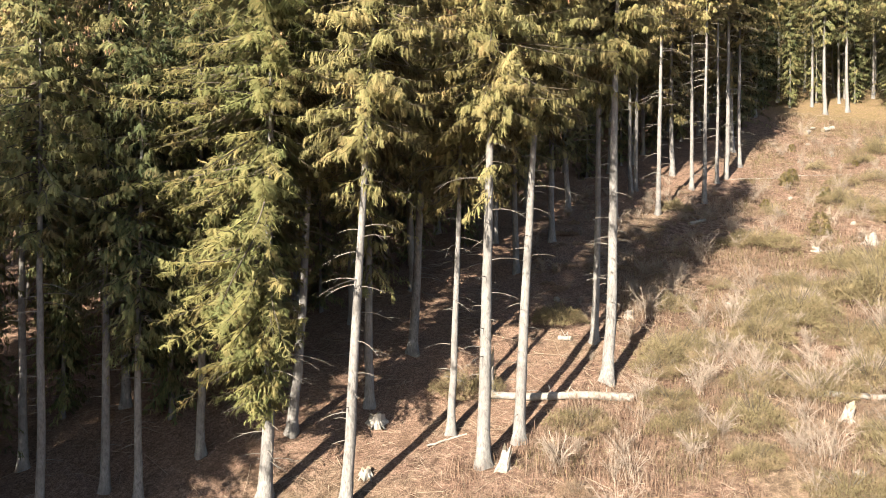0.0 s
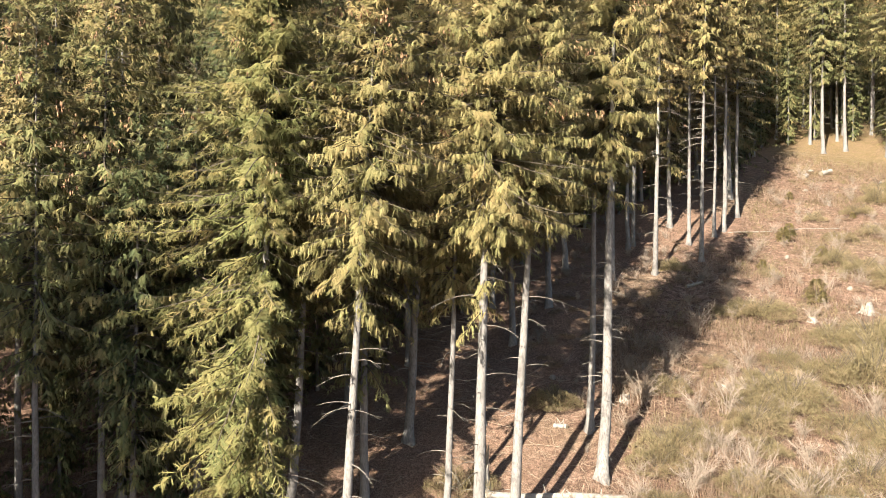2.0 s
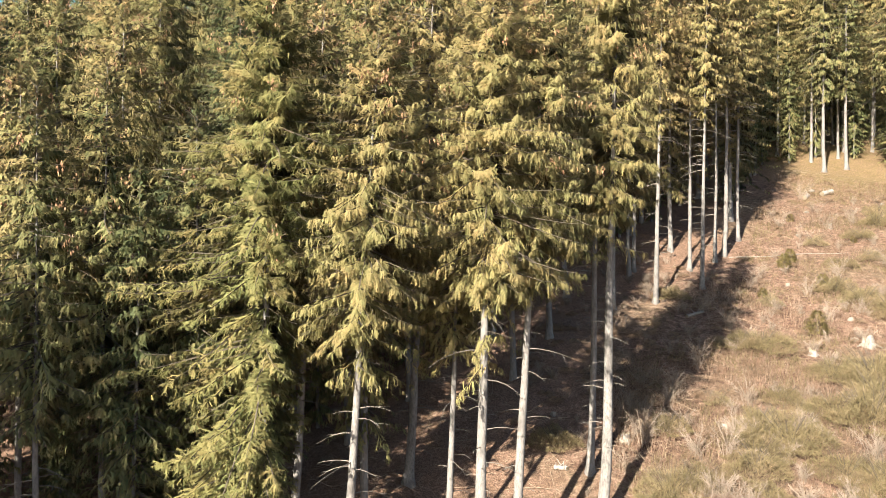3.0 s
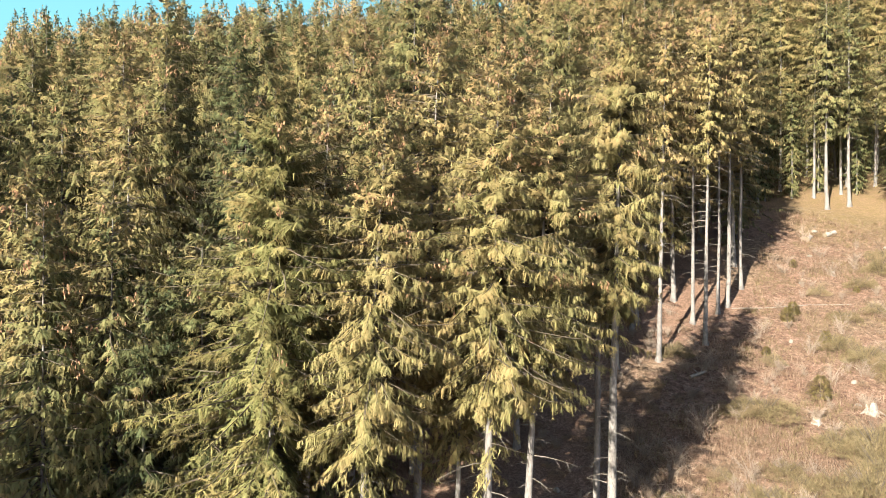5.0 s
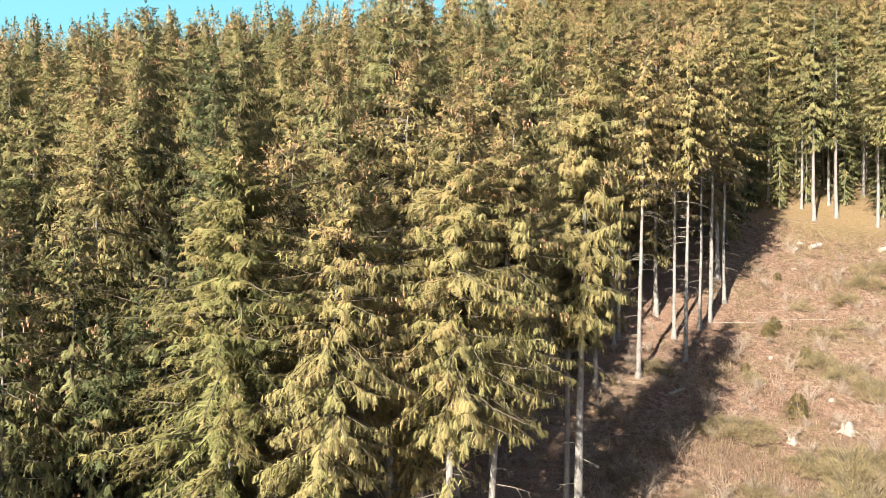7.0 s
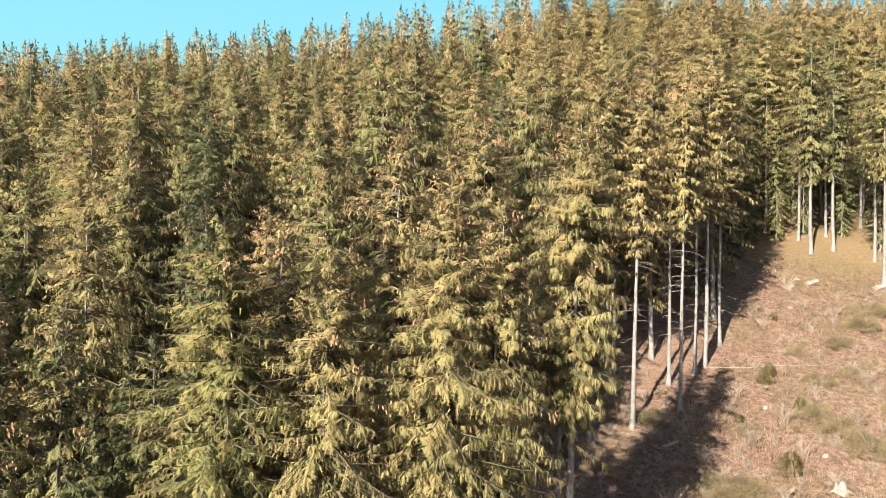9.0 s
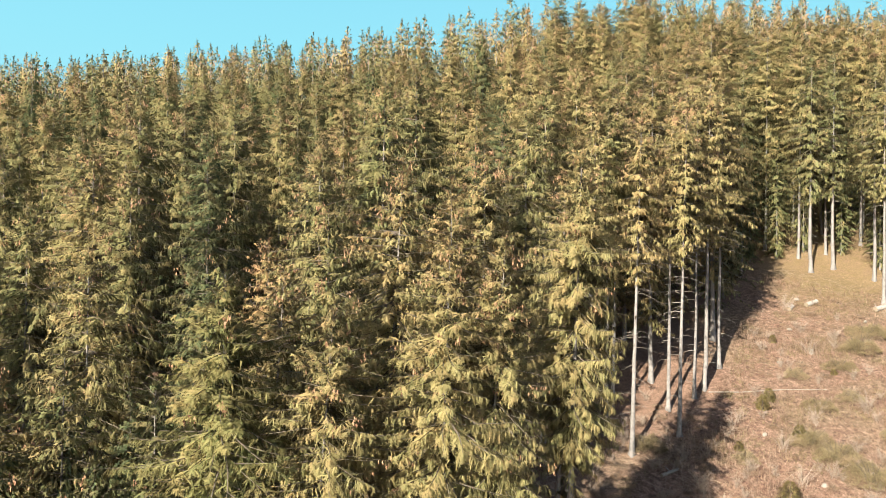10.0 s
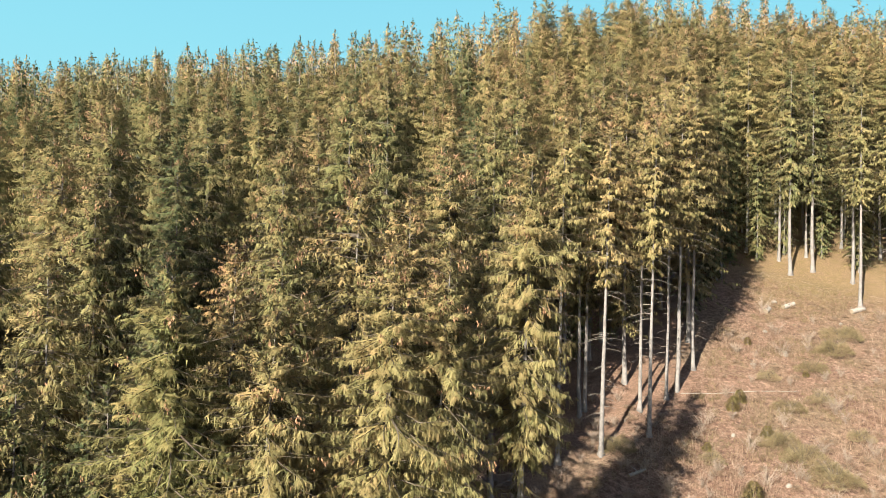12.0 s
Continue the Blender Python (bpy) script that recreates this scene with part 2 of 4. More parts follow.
def make_ground():
    xs = np.concatenate([np.linspace(-1500, -120, 12), np.linspace(-100, -34, 23), np.arange(-32, 62, 0.7), np.linspace(64, 120, 20), np.linspace(140, 1500, 12)])
    ys = np.concatenate([np.linspace(-1500, -40, 14), np.linspace(-30, 14, 18), np.arange(16, 92, 0.7), np.linspace(94, 180, 30), np.linspace(200, 1500, 14)])
    X, Y = np.meshgrid(xs, ys)
    Z = land(X, Y)
    rng = np.random.default_rng(5)
    near = (X > -33) & (X < 63) & (Y > 15) & (Y < 93)
    Z = Z + near * rng.normal(0, 0.035, Z.shape)
    nx, ny = len(xs), len(ys)
    idx = np.arange(nx * ny).reshape(ny, nx)
    faces = np.stack([idx[:-1, :-1], idx[:-1, 1:], idx[1:, 1:], idx[1:, :-1]], -1).reshape(-1, 4)
    me = mesh_of("ground", np.stack([X, Y, Z], -1), faces, GROUND, smooth=True)
    a = me.attributes.new("litter", "FLOAT", "POINT")
    a.data.foreach_set("value", np.clip(0.5 + (forestness(X, Y) - 3.0) / 7.0, 0, 1).astype(np.float32).ravel())
    a = me.attributes.new("moss", "FLOAT", "POINT")
    a.data.foreach_set("value", (0.95 * np.clip((Y - 69) / 7, 0, 1) * np.clip((X - 33) / 7, 0, 1)).astype(np.float32).ravel())
    tagged(new("ground", me), "steep slope of dry straw, litter and bare soil", "ground", kind="structure")


make_ground()


def make_sky_backdrop():
    m, n, l, p = material("clear_sky")
    tc = n.new("ShaderNodeTexCoord")
    sep = n.new("ShaderNodeSeparateXYZ")
    l.new(tc.outputs["Generated"], sep.inputs[0])
    em = n.new("ShaderNodeEmission")
    l.new(ramp(n, l, sep.outputs["Z"], [(0.0, (0.088, 0.190, 0.210)), (0.35, (0.070, 0.177, 0.210)), (1.0, (0.045, 0.137, 0.202))]), em.inputs["Color"])
    l.new(em.outputs[0], n["Material Output"].inputs["Surface"])
    a = np.radians(np.linspace(-50, 50, 41))
    low, high = np.stack([3600 * np.sin(a), 3600 * np.cos(a), 0 * a + 300], -1), np.stack([3600 * np.sin(a), 3600 * np.cos(a), 0 * a + 2300], -1)
    k = np.arange(40)
    f = np.stack([k, k + 1, k + 42, k + 41], -1)
    tagged(new("backdrop", mesh_of("backdrop", np.concatenate([low, high]), f, m, smooth=True)), "clear pale blue sky beyond the ridge", "sky", kind="structure")


make_sky_backdrop()


# ---- spruces ----
def tubes(paths, radii, sides=4):
    """Tapered tubes; paths (n, k, 3), radii (n, k)."""
    paths, radii = np.asarray(paths, float), np.asarray(radii, float)
    n, k, _ = paths.shape
    t = np.gradient(paths, axis=1)
    t /= np.linalg.norm(t, axis=2, keepdims=True) + 1e-9
    ref = np.where(np.abs(t[..., 2:3]) > 0.8, np.array([1.0, 0, 0]), np.array([0, 0, 1.0]))
    u = np.cross(t, ref)
    u /= np.linalg.norm(u, axis=2, keepdims=True) + 1e-9
    v = np.cross(t, u)
    ang = np.arange(sides) * 2 * math.pi / sides
    ring = paths[:, :, None] + radii[:, :, None, None] * (u[:, :, None] * np.cos(ang)[None, None, :, None] + v[:, :, None] * np.sin(ang)[None, None, :, None])
    idx = np.arange(n * k * sides).reshape(n, k, sides)
    nxt = np.roll(idx, -1, axis=2)
    faces = np.stack([idx[:, :-1], nxt[:, :-1], nxt[:, 1:], idx[:, 1:]], -1).reshape(-1, 4)
    return ring.reshape(-1, 3), faces


def unit(a):
    return a / (np.linalg.norm(a, axis=-1, keepdims=True) + 1e-9)


def branchlets(rng, base, way, face, fall, reach, length, wide, pairs):
    """Hanging side twigs: each bends from its bough outwards and down, a needled spine with pairs of short shoots."""
    n = len(base)
    down = np.array([0, 0, -1.0])
    reach, length = reach[:, None], length[:, None]
    turn = (0.35 + 0.3 * rng.random(n))[:, None]
    mid = base + way * reach * 0.62 + down * length * fall[:, None] * 0.22
    tip = base + way * (reach + length * (1 - fall[:, None]) * 0.6) + down * length * fall[:, None]
    mid = mid + (tip - base) * (turn - 0.5) * 0.25
    spine = unit(tip - mid)
    roll = face + rng.normal(0, 0.55, (n, 3))
    side = unit(np.cross(spine, roll))
    up = np.cross(spine, side)
    w = (wide * rng.uniform(0.7, 1.3, n))[:, None]
    tri = [np.stack([base, mid - side * w, mid + side * w], 1), np.stack([mid - side * w, mid + side * w, tip], 1)]
    span = np.linalg.norm(tip - mid, axis=1, keepdims=True) + 0.02
    for i in range(pairs):
        f = (i + 0.25) / pairs
        o = mid + (tip - mid) * f
        for s in (-1, 1):
            r = rng.uniform(-1.2, 1.2, (n, 1))
            sw = (side * np.cos(r) + up * np.sin(r)) * s
            l = (wide * 2.2 + 0.16 * span * (1.1 - 0.6 * f)) * rng.uniform(0.6, 1.4, (n, 1))
            tri.append(np.stack([o - spine * w * 0.75, o + spine * w * 0.75, o + (sw * 0.85 + spine * 0.75 + down * 0.15) * l], 1))
    return np.concatenate(tri, 0), 2 + 2 * pairs


def crown_parts(rng, H, low, R, whorl, per, step, hang, wide, pairs, lean=(0, 0), one_side=0.0, droop=1.0, skirt=(), cone_top=1.0, thin=0.0, inner=6, bare=0.10):
    """Boughs, needled branchlets and cones of one spruce that stands at the origin. step: branchlets to a metre of bough."""
    hs = np.concatenate([np.arange(low, thin, whorl * 1.7), np.arange(max(low, thin), H - 0.25, whorl)])
    d = H - hs
    count = np.where(d < 2.0, max(3, per - 2), per)
    h = np.minimum(np.repeat(hs, count) + rng.normal(0, 0.55, count.sum()) * whorl, H - 0.2)
    for sh, sn in skirt:
        h = np.concatenate([h, sh + rng.uniform(-0.3, 0.3, sn)])
    n = len(h)
    az = rng.uniform(0, 2 * math.pi, n)
    d = np.maximum(0.12, H - h)
    s = np.clip((h - low) / (H - low), 0, 1)
    # the outline bulges and draws in unevenly round the stem
    ph = rng.uniform(0, 6.28, 4)
    lobes = 1 + 0.11 * np.sin(2 * az + 0.45 * h + ph[0]) + 0.12 * np.sin(3 * az - 0.9 * h + ph[1]) + 0.10 * np.sin(1.7 * h + ph[2]) + 0.07 * np.sin(az + 2.9 * h + ph[3])
    L = (R * (1 - np.exp(-(d / 4.5))) * rng.uniform(0.62, 1.12, n) + 0.22) * lobes
    L = np.where(rng.random(n) < 0.14, L * 0.45, L)
    L = np.where(rng.random(n) < 0.06, L * 1.28, L)
    L = L * np.clip(0.42 + 2.6 * s, 0, 1)
    if one_side:
        L = L * (1 - one_side * np.clip(1.6 * np.cos(az - 0.15), 0, 1) * np.clip(2.4 - 4 * s, 0, 1))
    L = np.maximum(L, 0.16)
    el = np.tan(np.radians(np.where(d < 3, 40 - 11 * d, 10 - 1.6 * d).clip(-12, 40)) + rng.normal(0, 0.20, n))
    sagging = (0.05 + 0.24 * np.clip(d / 9, 0, 1)) * rng.uniform(0.4, 1.5, n) * droop
    out = np.stack([np.cos(az), np.sin(az), np.zeros(n)], -1)
    lat = np.stack([-np.sin(az), np.cos(az), np.zeros(n)], -1)
    bend = rng.normal(0, 0.14, n)
    lx, ly = lean

    def along(u, i=slice(None)):
        Li, hi = L[i], h[i]
        p = out[i] * (Li * u)[..., None] + lat[i] * (Li * bend[i] * u * u)[..., None]
        z = hi + Li * (el[i] * u - sagging[i] * 2.0 * u * u + sagging[i] * 1.35 * u ** 3)
        return p + np.stack([lx * hi / H, ly * hi / H, z], -1)

    us = np.linspace(0, 1, 5)
    paths = np.stack([along(np.full(n, u)) for u in us], 1)
    radii = (0.008 + 0.008 * L)[:, None] * (1.05 - us)[None]
    number = np.maximum(3, (step * L + rng.uniform(0, 1, n)).astype(int))
    i = np.repeat(np.arange(n), number)
    m = len(i)
    first = np.clip(bare + 0.006 * d, 0, 0.3)[i] * (L[i] > 0.8)
    u = first + (1.02 - first) * rng.random(m) ** 0.85
    sgn = rng.choice([-1.0, 1.0], m)
    old = np.clip((d[i] - 1.0) / 5, 0.0, 1)
    # each bough has stretches of longer and shorter hanging twigs
    wave = 1 + 0.35 * np.sin(u * L[i] * 7.0 + 5 * az[i]) + rng.normal(0, 0.18, m)
    reach = np.minimum(0.42, 0.05 + 0.36 * L[i] * (1.08 - u)) * rng.uniform(0.15, 1.0, m)
    length = hang * np.clip(0.42 + d[i] / 7, 0.4, 1.0) * np.clip(wave, 0.4, 1.7) * np.clip(1.25 - 0.45 * u, 0.5, 1.1)
    fall = np.clip((0.10 + 0.80 * old) * droop + rng.normal(0, 0.20, m), -0.35, 1.0)
    way = unit(lat[i] * (sgn * rng.uniform(0.35, 1.0, m))[:, None] + out[i] * rng.uniform(0.25, 1.0, m)[:, None] + rng.normal(0, 0.34, (m, 3)))
    base = along(np.clip(u, 0, 1.0), i)
    tri, k = branchlets(rng, base, way, out[i] + 0.4 * way, fall, reach, length, wide, pairs)
    tint = rng.normal(0, 0.06, n)[i] + rng.normal(0, 0.04, m)
    puff = unit(out[i] * 0.62 + way * 0.45 + np.array([0, 0, 0.42]) + rng.normal(0, 0.10, (n, 3))[i] + rng.normal(0, 0.10, (m, 3)))
    crest = 0.30 * np.exp(-d[i] / 2.2) * cone_top
    shade, puff = np.tile(tint + crest, k), np.tile(puff, (k, 1))
    # wider fill twigs close to the stem, toned darker, added to block see-through
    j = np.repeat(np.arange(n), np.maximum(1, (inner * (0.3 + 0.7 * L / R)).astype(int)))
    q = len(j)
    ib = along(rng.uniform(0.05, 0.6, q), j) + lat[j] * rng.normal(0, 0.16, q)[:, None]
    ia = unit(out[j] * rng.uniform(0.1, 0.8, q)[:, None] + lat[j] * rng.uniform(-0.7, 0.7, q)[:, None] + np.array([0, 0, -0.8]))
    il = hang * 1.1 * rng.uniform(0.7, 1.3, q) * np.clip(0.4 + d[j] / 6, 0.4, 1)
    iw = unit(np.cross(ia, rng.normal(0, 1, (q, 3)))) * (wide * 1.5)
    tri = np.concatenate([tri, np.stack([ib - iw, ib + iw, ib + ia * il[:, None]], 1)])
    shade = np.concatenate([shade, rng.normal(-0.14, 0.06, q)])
    puff = np.concatenate([puff, unit(out[j] + np.array([0, 0, 0.3]) + rng.normal(0, 0.3, (q, 3)))])
    # the leader and its upright shoots
    k = 34
    a = rng.uniform(0, 6.28, k)
    zt = H - rng.uniform(-0.45, 1.3, k)
    lb = np.stack([lx * zt / H + 0.0 * a, ly * zt / H + 0.0 * a, zt], -1)
    la = unit(np.stack([np.cos(a) * 0.6, np.sin(a) * 0.6, rng.uniform(0.2, 1.1, k)], -1))
    ls = unit(np.cross(la, rng.normal(0, 1, (k, 3)))) * min(0.05, wide * 1.2)
    tri = np.concatenate([tri, np.stack([lb - ls, lb + ls, lb + la * 0.28], 1)])
    shade = np.concatenate([shade, np.full(k, 0.25 * cone_top)])
    puff = np.concatenate([puff, unit(la + np.array([0, 0, 0.5]))])
    return paths, radii, tri, along, n, d, shade, puff


def tri_mesh(name, tri, mat, tone, puff):
    v = tri.reshape(-1, 3)
    me = mesh_of(name, v, np.arange(len(v)).reshape(-1, 3), mat, tone)
    me.attributes.new("puff", "FLOAT_VECTOR", "POINT").data.foreach_set("vector", np.repeat(puff, 3, 0).astype(np.float32).ravel())
    return me


def cone_mesh(rng, along, n, d, H, reach, number):
    pick = np.where(d < reach)[0]
    if not len(pick):
        pick = np.arange(n)
    w = np.minimum(1.0, d[pick] / 1.6) / (2.0 + d[pick])
    bunch = max(6, number // 9)
    b = rng.choice(pick, bunch, p=w / w.sum())
    c = rng.integers(0, bunch, number)
    p = along(np.clip(rng.uniform(0.5, 0.95, bunch)[c] + rng.normal(0, 0.09, number), 0.2, 1.0), b[c]) + rng.normal(0, 0.10, (number, 3)) - np.array([0, 0, 0.05])
    L = rng.uniform(0.11, 0.18, number)
    r = L * rng.uniform(0.19, 0.26, number)
    a = rng.uniform(0, 6.28, number)
    v = np.zeros((number, 5, 3))
    v[:, 0] = p
    for k in range(3):
        v[:, 1 + k] = p + np.stack([r * np.cos(a + k * 2.094), r * np.sin(a + k * 2.094), -L * 0.45], -1)
    v[:, 4] = p + np.stack([rng.normal(0, 0.02, number), rng.normal(0, 0.02, number), -L], -1)
    f = np.array([(0, 1, 2), (0, 2, 3), (0, 3, 1), (4, 2, 1), (4, 3, 2), (4, 1, 3)])
    faces = (np.arange(number)[:, None, None] * 5 + f).reshape(-1, 3)
    return mesh_of("cones", v, faces, CONE)


def trunk_mesh(rng, H, dbh, lean=(0, 0), sides=10, rings=16):
    hs = np.concatenate([[-0.5, 0.0, 0.25, 0.6, 1.2], np.linspace(2.2, H - 0.1, rings)])
    r = dbh / 2 * (1 - np.clip(hs / H, 0, 1)) ** 1.1 + 0.008
    r = r * (1 + 0.5 * np.exp(-np.maximum(hs, 0) / 0.35))
    wob = rng.normal(0, 0.035, (len(hs), 2)).cumsum(0) * 0.6
    wob[:5] *= 0.2
    path = np.stack([lean[0] * hs / H + wob[:, 0] * (hs > 2) * (1 - hs / H), lean[1] * hs / H + wob[:, 1] * (hs > 2) * (1 - hs / H), hs], -1)
    v, f = tubes(path[None], r[None], sides)
    v = v.reshape(len(hs), sides, 3)
    ph = rng.uniform(0, 6.28)
    ang = np.arange(sides) * 2 * math.pi / sides
    flare = 1 + 0.20 * np.exp(-np.maximum(hs, 0) / 0.4)[:, None] * np.sin(3 * ang + ph)[None] + rng.normal(0, 0.025, (len(hs), sides))
    v = path[:, None] + (v - path[:, None]) * flare[..., None]
    return mesh_of("trunk", v.reshape(-1, 3), f, BARK, smooth=True)


def dead_branches(rng, H, lo, hi, number, reach, dbh, tree, lean=(0, 0)):
    """Bare dead branches on the lower stem, each a drooping limb with two side twigs."""
    for i in range(number):
        h = rng.uniform(lo, hi)
        az = rng.uniform(0, 6.28)
        L = reach * rng.uniform(0.2, 1.0) * (0.35 + 0.65 * (h - lo) / max(0.1, hi - lo))
        o = np.array([math.cos(az), math.sin(az), 0.0])
        q = np.array([-o[1], o[0], 0.0])
        r0 = dbh / 2 * (1 - h / H) ** 0.8 * 0.8
        up, bend = rng.uniform(-0.05, 0.3), rng.normal(0, 0.2)
        u = np.linspace(0, 1, 5)[:, None]
        p = np.array([lean[0] * h / H, lean[1] * h / H, h]) + o * (r0 + L * u) + q * bend * L * u * u + np.array([0, 0, 1.0]) * L * (up * u - 0.36 * u * u)
        paths, radii = [p], [(0.010 + 0.008 * L) * (1.1 - u[:, 0])]
        for k in (2, 3):
            dirn = unit(o + q * rng.choice([-1, 1]) * rng.uniform(0.5, 1.2) + np.array([0, 0, rng.normal(-0.3, 0.3)]))
            sl = L * rng.uniform(0.2, 0.45)
            v = np.linspace(0, 1, 5)[:, None]
            paths.append(p[k] + dirn * sl * v - np.array([0, 0, 0.15]) * sl * v * v)
            radii.append(0.007 * (1.15 - v[:, 0]))
        v, f = tubes(np.array(paths), np.array(radii), 3)
        part("dead_branch", mesh_of("dead_branch", v, f, DEADTWIG), tree)


def spruce(seed, H, low, R, dbh, whorl, per, step, hang, wide, pairs, lean=(0, 0), tone=0.5, cones=120, cone_reach=7.0, dead=26, dead_low=1.5, one_side=0.0, droop=1.0, skirt=(), limbs=True, thin=0.0, inner=6, bare=0.10, needles=None):
    rng = np.random.default_rng(seed)
    tree = new("spruce_tree")
    part("trunk", trunk_mesh(rng, H, dbh, lean, 12 if limbs else 7, 16 if limbs else 7), tree, "pale grey bark")
    paths, radii, tri, along, n, d, shade, puff = crown_parts(rng, H, low, R, whorl, per, step, hang, wide, pairs, lean, one_side, droop, skirt, min(1.0, cones / 80), thin, inner, bare)
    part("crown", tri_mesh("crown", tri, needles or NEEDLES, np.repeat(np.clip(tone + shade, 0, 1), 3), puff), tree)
    if limbs:
        v, f = tubes(paths, radii, 3)
        tagged(part("branchwork", mesh_of("branchwork", v, f, TWIG), tree), kind="stuff")
    if dead:
        dead_branches(rng, H, dead_low, low + 2.0, dead, R * (1.0 if dead > 40 else 0.75), dbh, tree, lean)
    if cones:
        tagged(part("cones", cone_mesh(rng, along, n, d, H, cone_reach, cones), tree, "hanging brown cones"), kind="stuff")
    return tree


def stand(tree, x, y, turn=0.0, size=1.0, sink=0.0):
    tree.matrix_basis = pose(x, y, float(land(x, y)) - sink, 0, 0, turn) @ Matrix.Scale(size, 4)
    return tree


# edge trees: x, y, height, crown's foot, crown radius, stem, lean x, lean y, tone, cones, one-sidedness, skirt of low branches
EDGE = [
    (-6.0, 25.2, 24.0, 3.4, 3.3, 0.52, 0.3, 0.0, 0.36, 60, 0.62, ()),
    (-3.2, 24.5, 22.9, 12.0, 2.8, 0.46, 1.3, 0.2, 0.46, 120, 0.0, ((10.5, 4), (11.3, 4))),
    (1.4, 26.3, 24.2, 12.0, 3.1, 0.55, 0.6, 0.3, 0.46, 170, 0.0, ((9.8, 5), (10.8, 4))),
    (2.8, 27.6, 23.6, 12.2, 2.5, 0.48, 1.3, 0.3, 0.44, 120, 0.0, ((11.6, 4),)),
    (0.3, 28.4, 20.0, 9.2, 2.5, 0.34, 0.5, 0.2, 0.5, 20, 0.0, ()),
    (6.9, 31.2, 26.4, 13.0, 2.25, 0.56, 0.7, 0.2, 0.48, 160, 0.0, ((12.0, 4),)),
    (7.0, 34.4, 24.0, 11.5, 2.2, 0.40, 0.4, 0.2, 0.45, 40, 0.0, ()),
    (11.7, 50.6, 24.0, 12.5, 2.6, 0.38, 0.3, 0.0, 0.50, 60, 0.0, ()),
    (-5.8, 28.6, 22.5, 10.4, 3.0, 0.45, 1.4, 0.0, 0.55, 60, 0.0, ()),
    (-1.4, 34.5, 25.2, 8.0, 3.1, 0.50, 1.2, 0.2, 0.58, 60, 0.0, ()),
    (-13.1, 24.2, 20.5, 9.0, 2.3, 0.34, 0.0, 0.0, 0.28, 70, 0.0, ()),
    (-11.8, 26.0, 21.0, 7.5, 2.3, 0.36, 0.2, 0.0, 0.24, 60, 0.0, ()),
    # next two: tone lowered, so part of their shade is in the colour
    (-10.4, 25.4, 17.5, 5.0, 2.0, 0.32, 0.2, 0.0, 0.18, 0, 0.0, ()),
    (-9.0, 27.6, 19.0, 4.5, 2.3, 0.36, 0.0, 0.0, 0.20, 0, 0.0, ()),
    (-15.4, 27.3, 21.0, 9.5, 2.3, 0.36, 0.0, 0.0, 0.45, 90, 0.0, ()),
    (-13.2, 31.0, 23.0, 7.5, 2.9, 0.40, 0.0, 0.0, 0.45, 120, 0.0, ()),
    (2.0, 35.4, 23.8, 12.0, 3.0, 0.42, 0.1, 0.0, 0.6, 150, 0.0, ()),
    (-8.1, 41.0, 19.6, 9.0, 2.3, 0.36, 0.1, 0.0, 0.8, 130, 0.0, ()),
    (14.9, 51.6, 24.0, 12.6, 2.5, 0.40, 0.5, 0.0, 0.62, 90, 0.0, ()),
    (18.8, 53.6, 24.5, 13.0, 2.3, 0.36, 0.4, 0.0, 0.55, 70, 0.0, ((12.6, 4),)),
    (18.9, 56.6, 24.0, 13.0, 2.3, 0.34, 0.2, 0.0, 0.6, 70, 0.0, ()),
    (22.6, 59.4, 25.0, 12.6, 2.5, 0.42, 0.3, 0.0, 0.55, 90, 0.0, ()),
    (24.9, 62.6, 24.5, 10.5, 2.6, 0.40, 0.2, 0.0, 0.5, 60, 0.0, ()),
    (21.4, 58.2, 23.0, 12.8, 2.0, 0.32, 0.1, 0.0, 0.5, 40, 0.0, ()),
    (41.6, 81.1, 24.5, 7.8, 2.6, 0.46, 0.0, 0.0, 0.26, 30, 0.0, ()),
    (44.4, 81.8, 24.0, 8.2, 2.6, 0.46, 0.0, 0.0, 0.24, 30, 0.0, ()),
    (44.6, 72.6, 23.0, 10.5, 2.3, 0.38, 0.0, 0.0, 0.42, 20, 0.0, ()),
    (47.2, 71.8, 23.0, 10.5, 2.3, 0.38, 0.0, 0.0, 0.42, 20, 0.0, ()),
    (47.0, 78.4, 23.0, 9.0, 2.4, 0.40, 0.0, 0.0, 0.3, 20, 0.0, ()),
    (14.7, 56.8, 24.0, 11.0, 2.6, 0.36, 0.2, 0.0, 0.45, 50, 0.0, ()),
]
SPRUCE_LABEL = "tall spruce with pale bare trunk and drooping olive-green crown"
taken = []
for i, (x, y, H, low, R, dbh, lx, ly, tone, cones, one, skirt) in enumerate(EDGE):
    far = y > 45
    front = i in (0, 1, 2, 3, 5)
    step, hang, wide, pairs = (8, 0.38, 0.044, 1) if far else (17, 0.35, 0.021, 3) if front else (9, 0.38, 0.032, 2)
    tree = spruce(100 + i, H, low, 1.12 * R, dbh * 0.86, 0.40 if far else 0.28 if front else 0.34, 8 if far else 10 if front else 9, step, hang, wide, pairs, (lx, ly), tone, 2 * cones, 8.5, 46 if 17 < i < 24 else 30, 1.0, one, 0.55 if i == 0 else 0.95, skirt, inner=40 if i == 0 else 14 if front else 8, needles=FRESH if i == 0 else None)
    stand(tree, x, y)
    label = "spruce branched almost to the ground at the forest edge" if low < 6 else SPRUCE_LABEL
    tagged(tree, label, "tree", "spruces of the forest")
    taken.append((x, y))

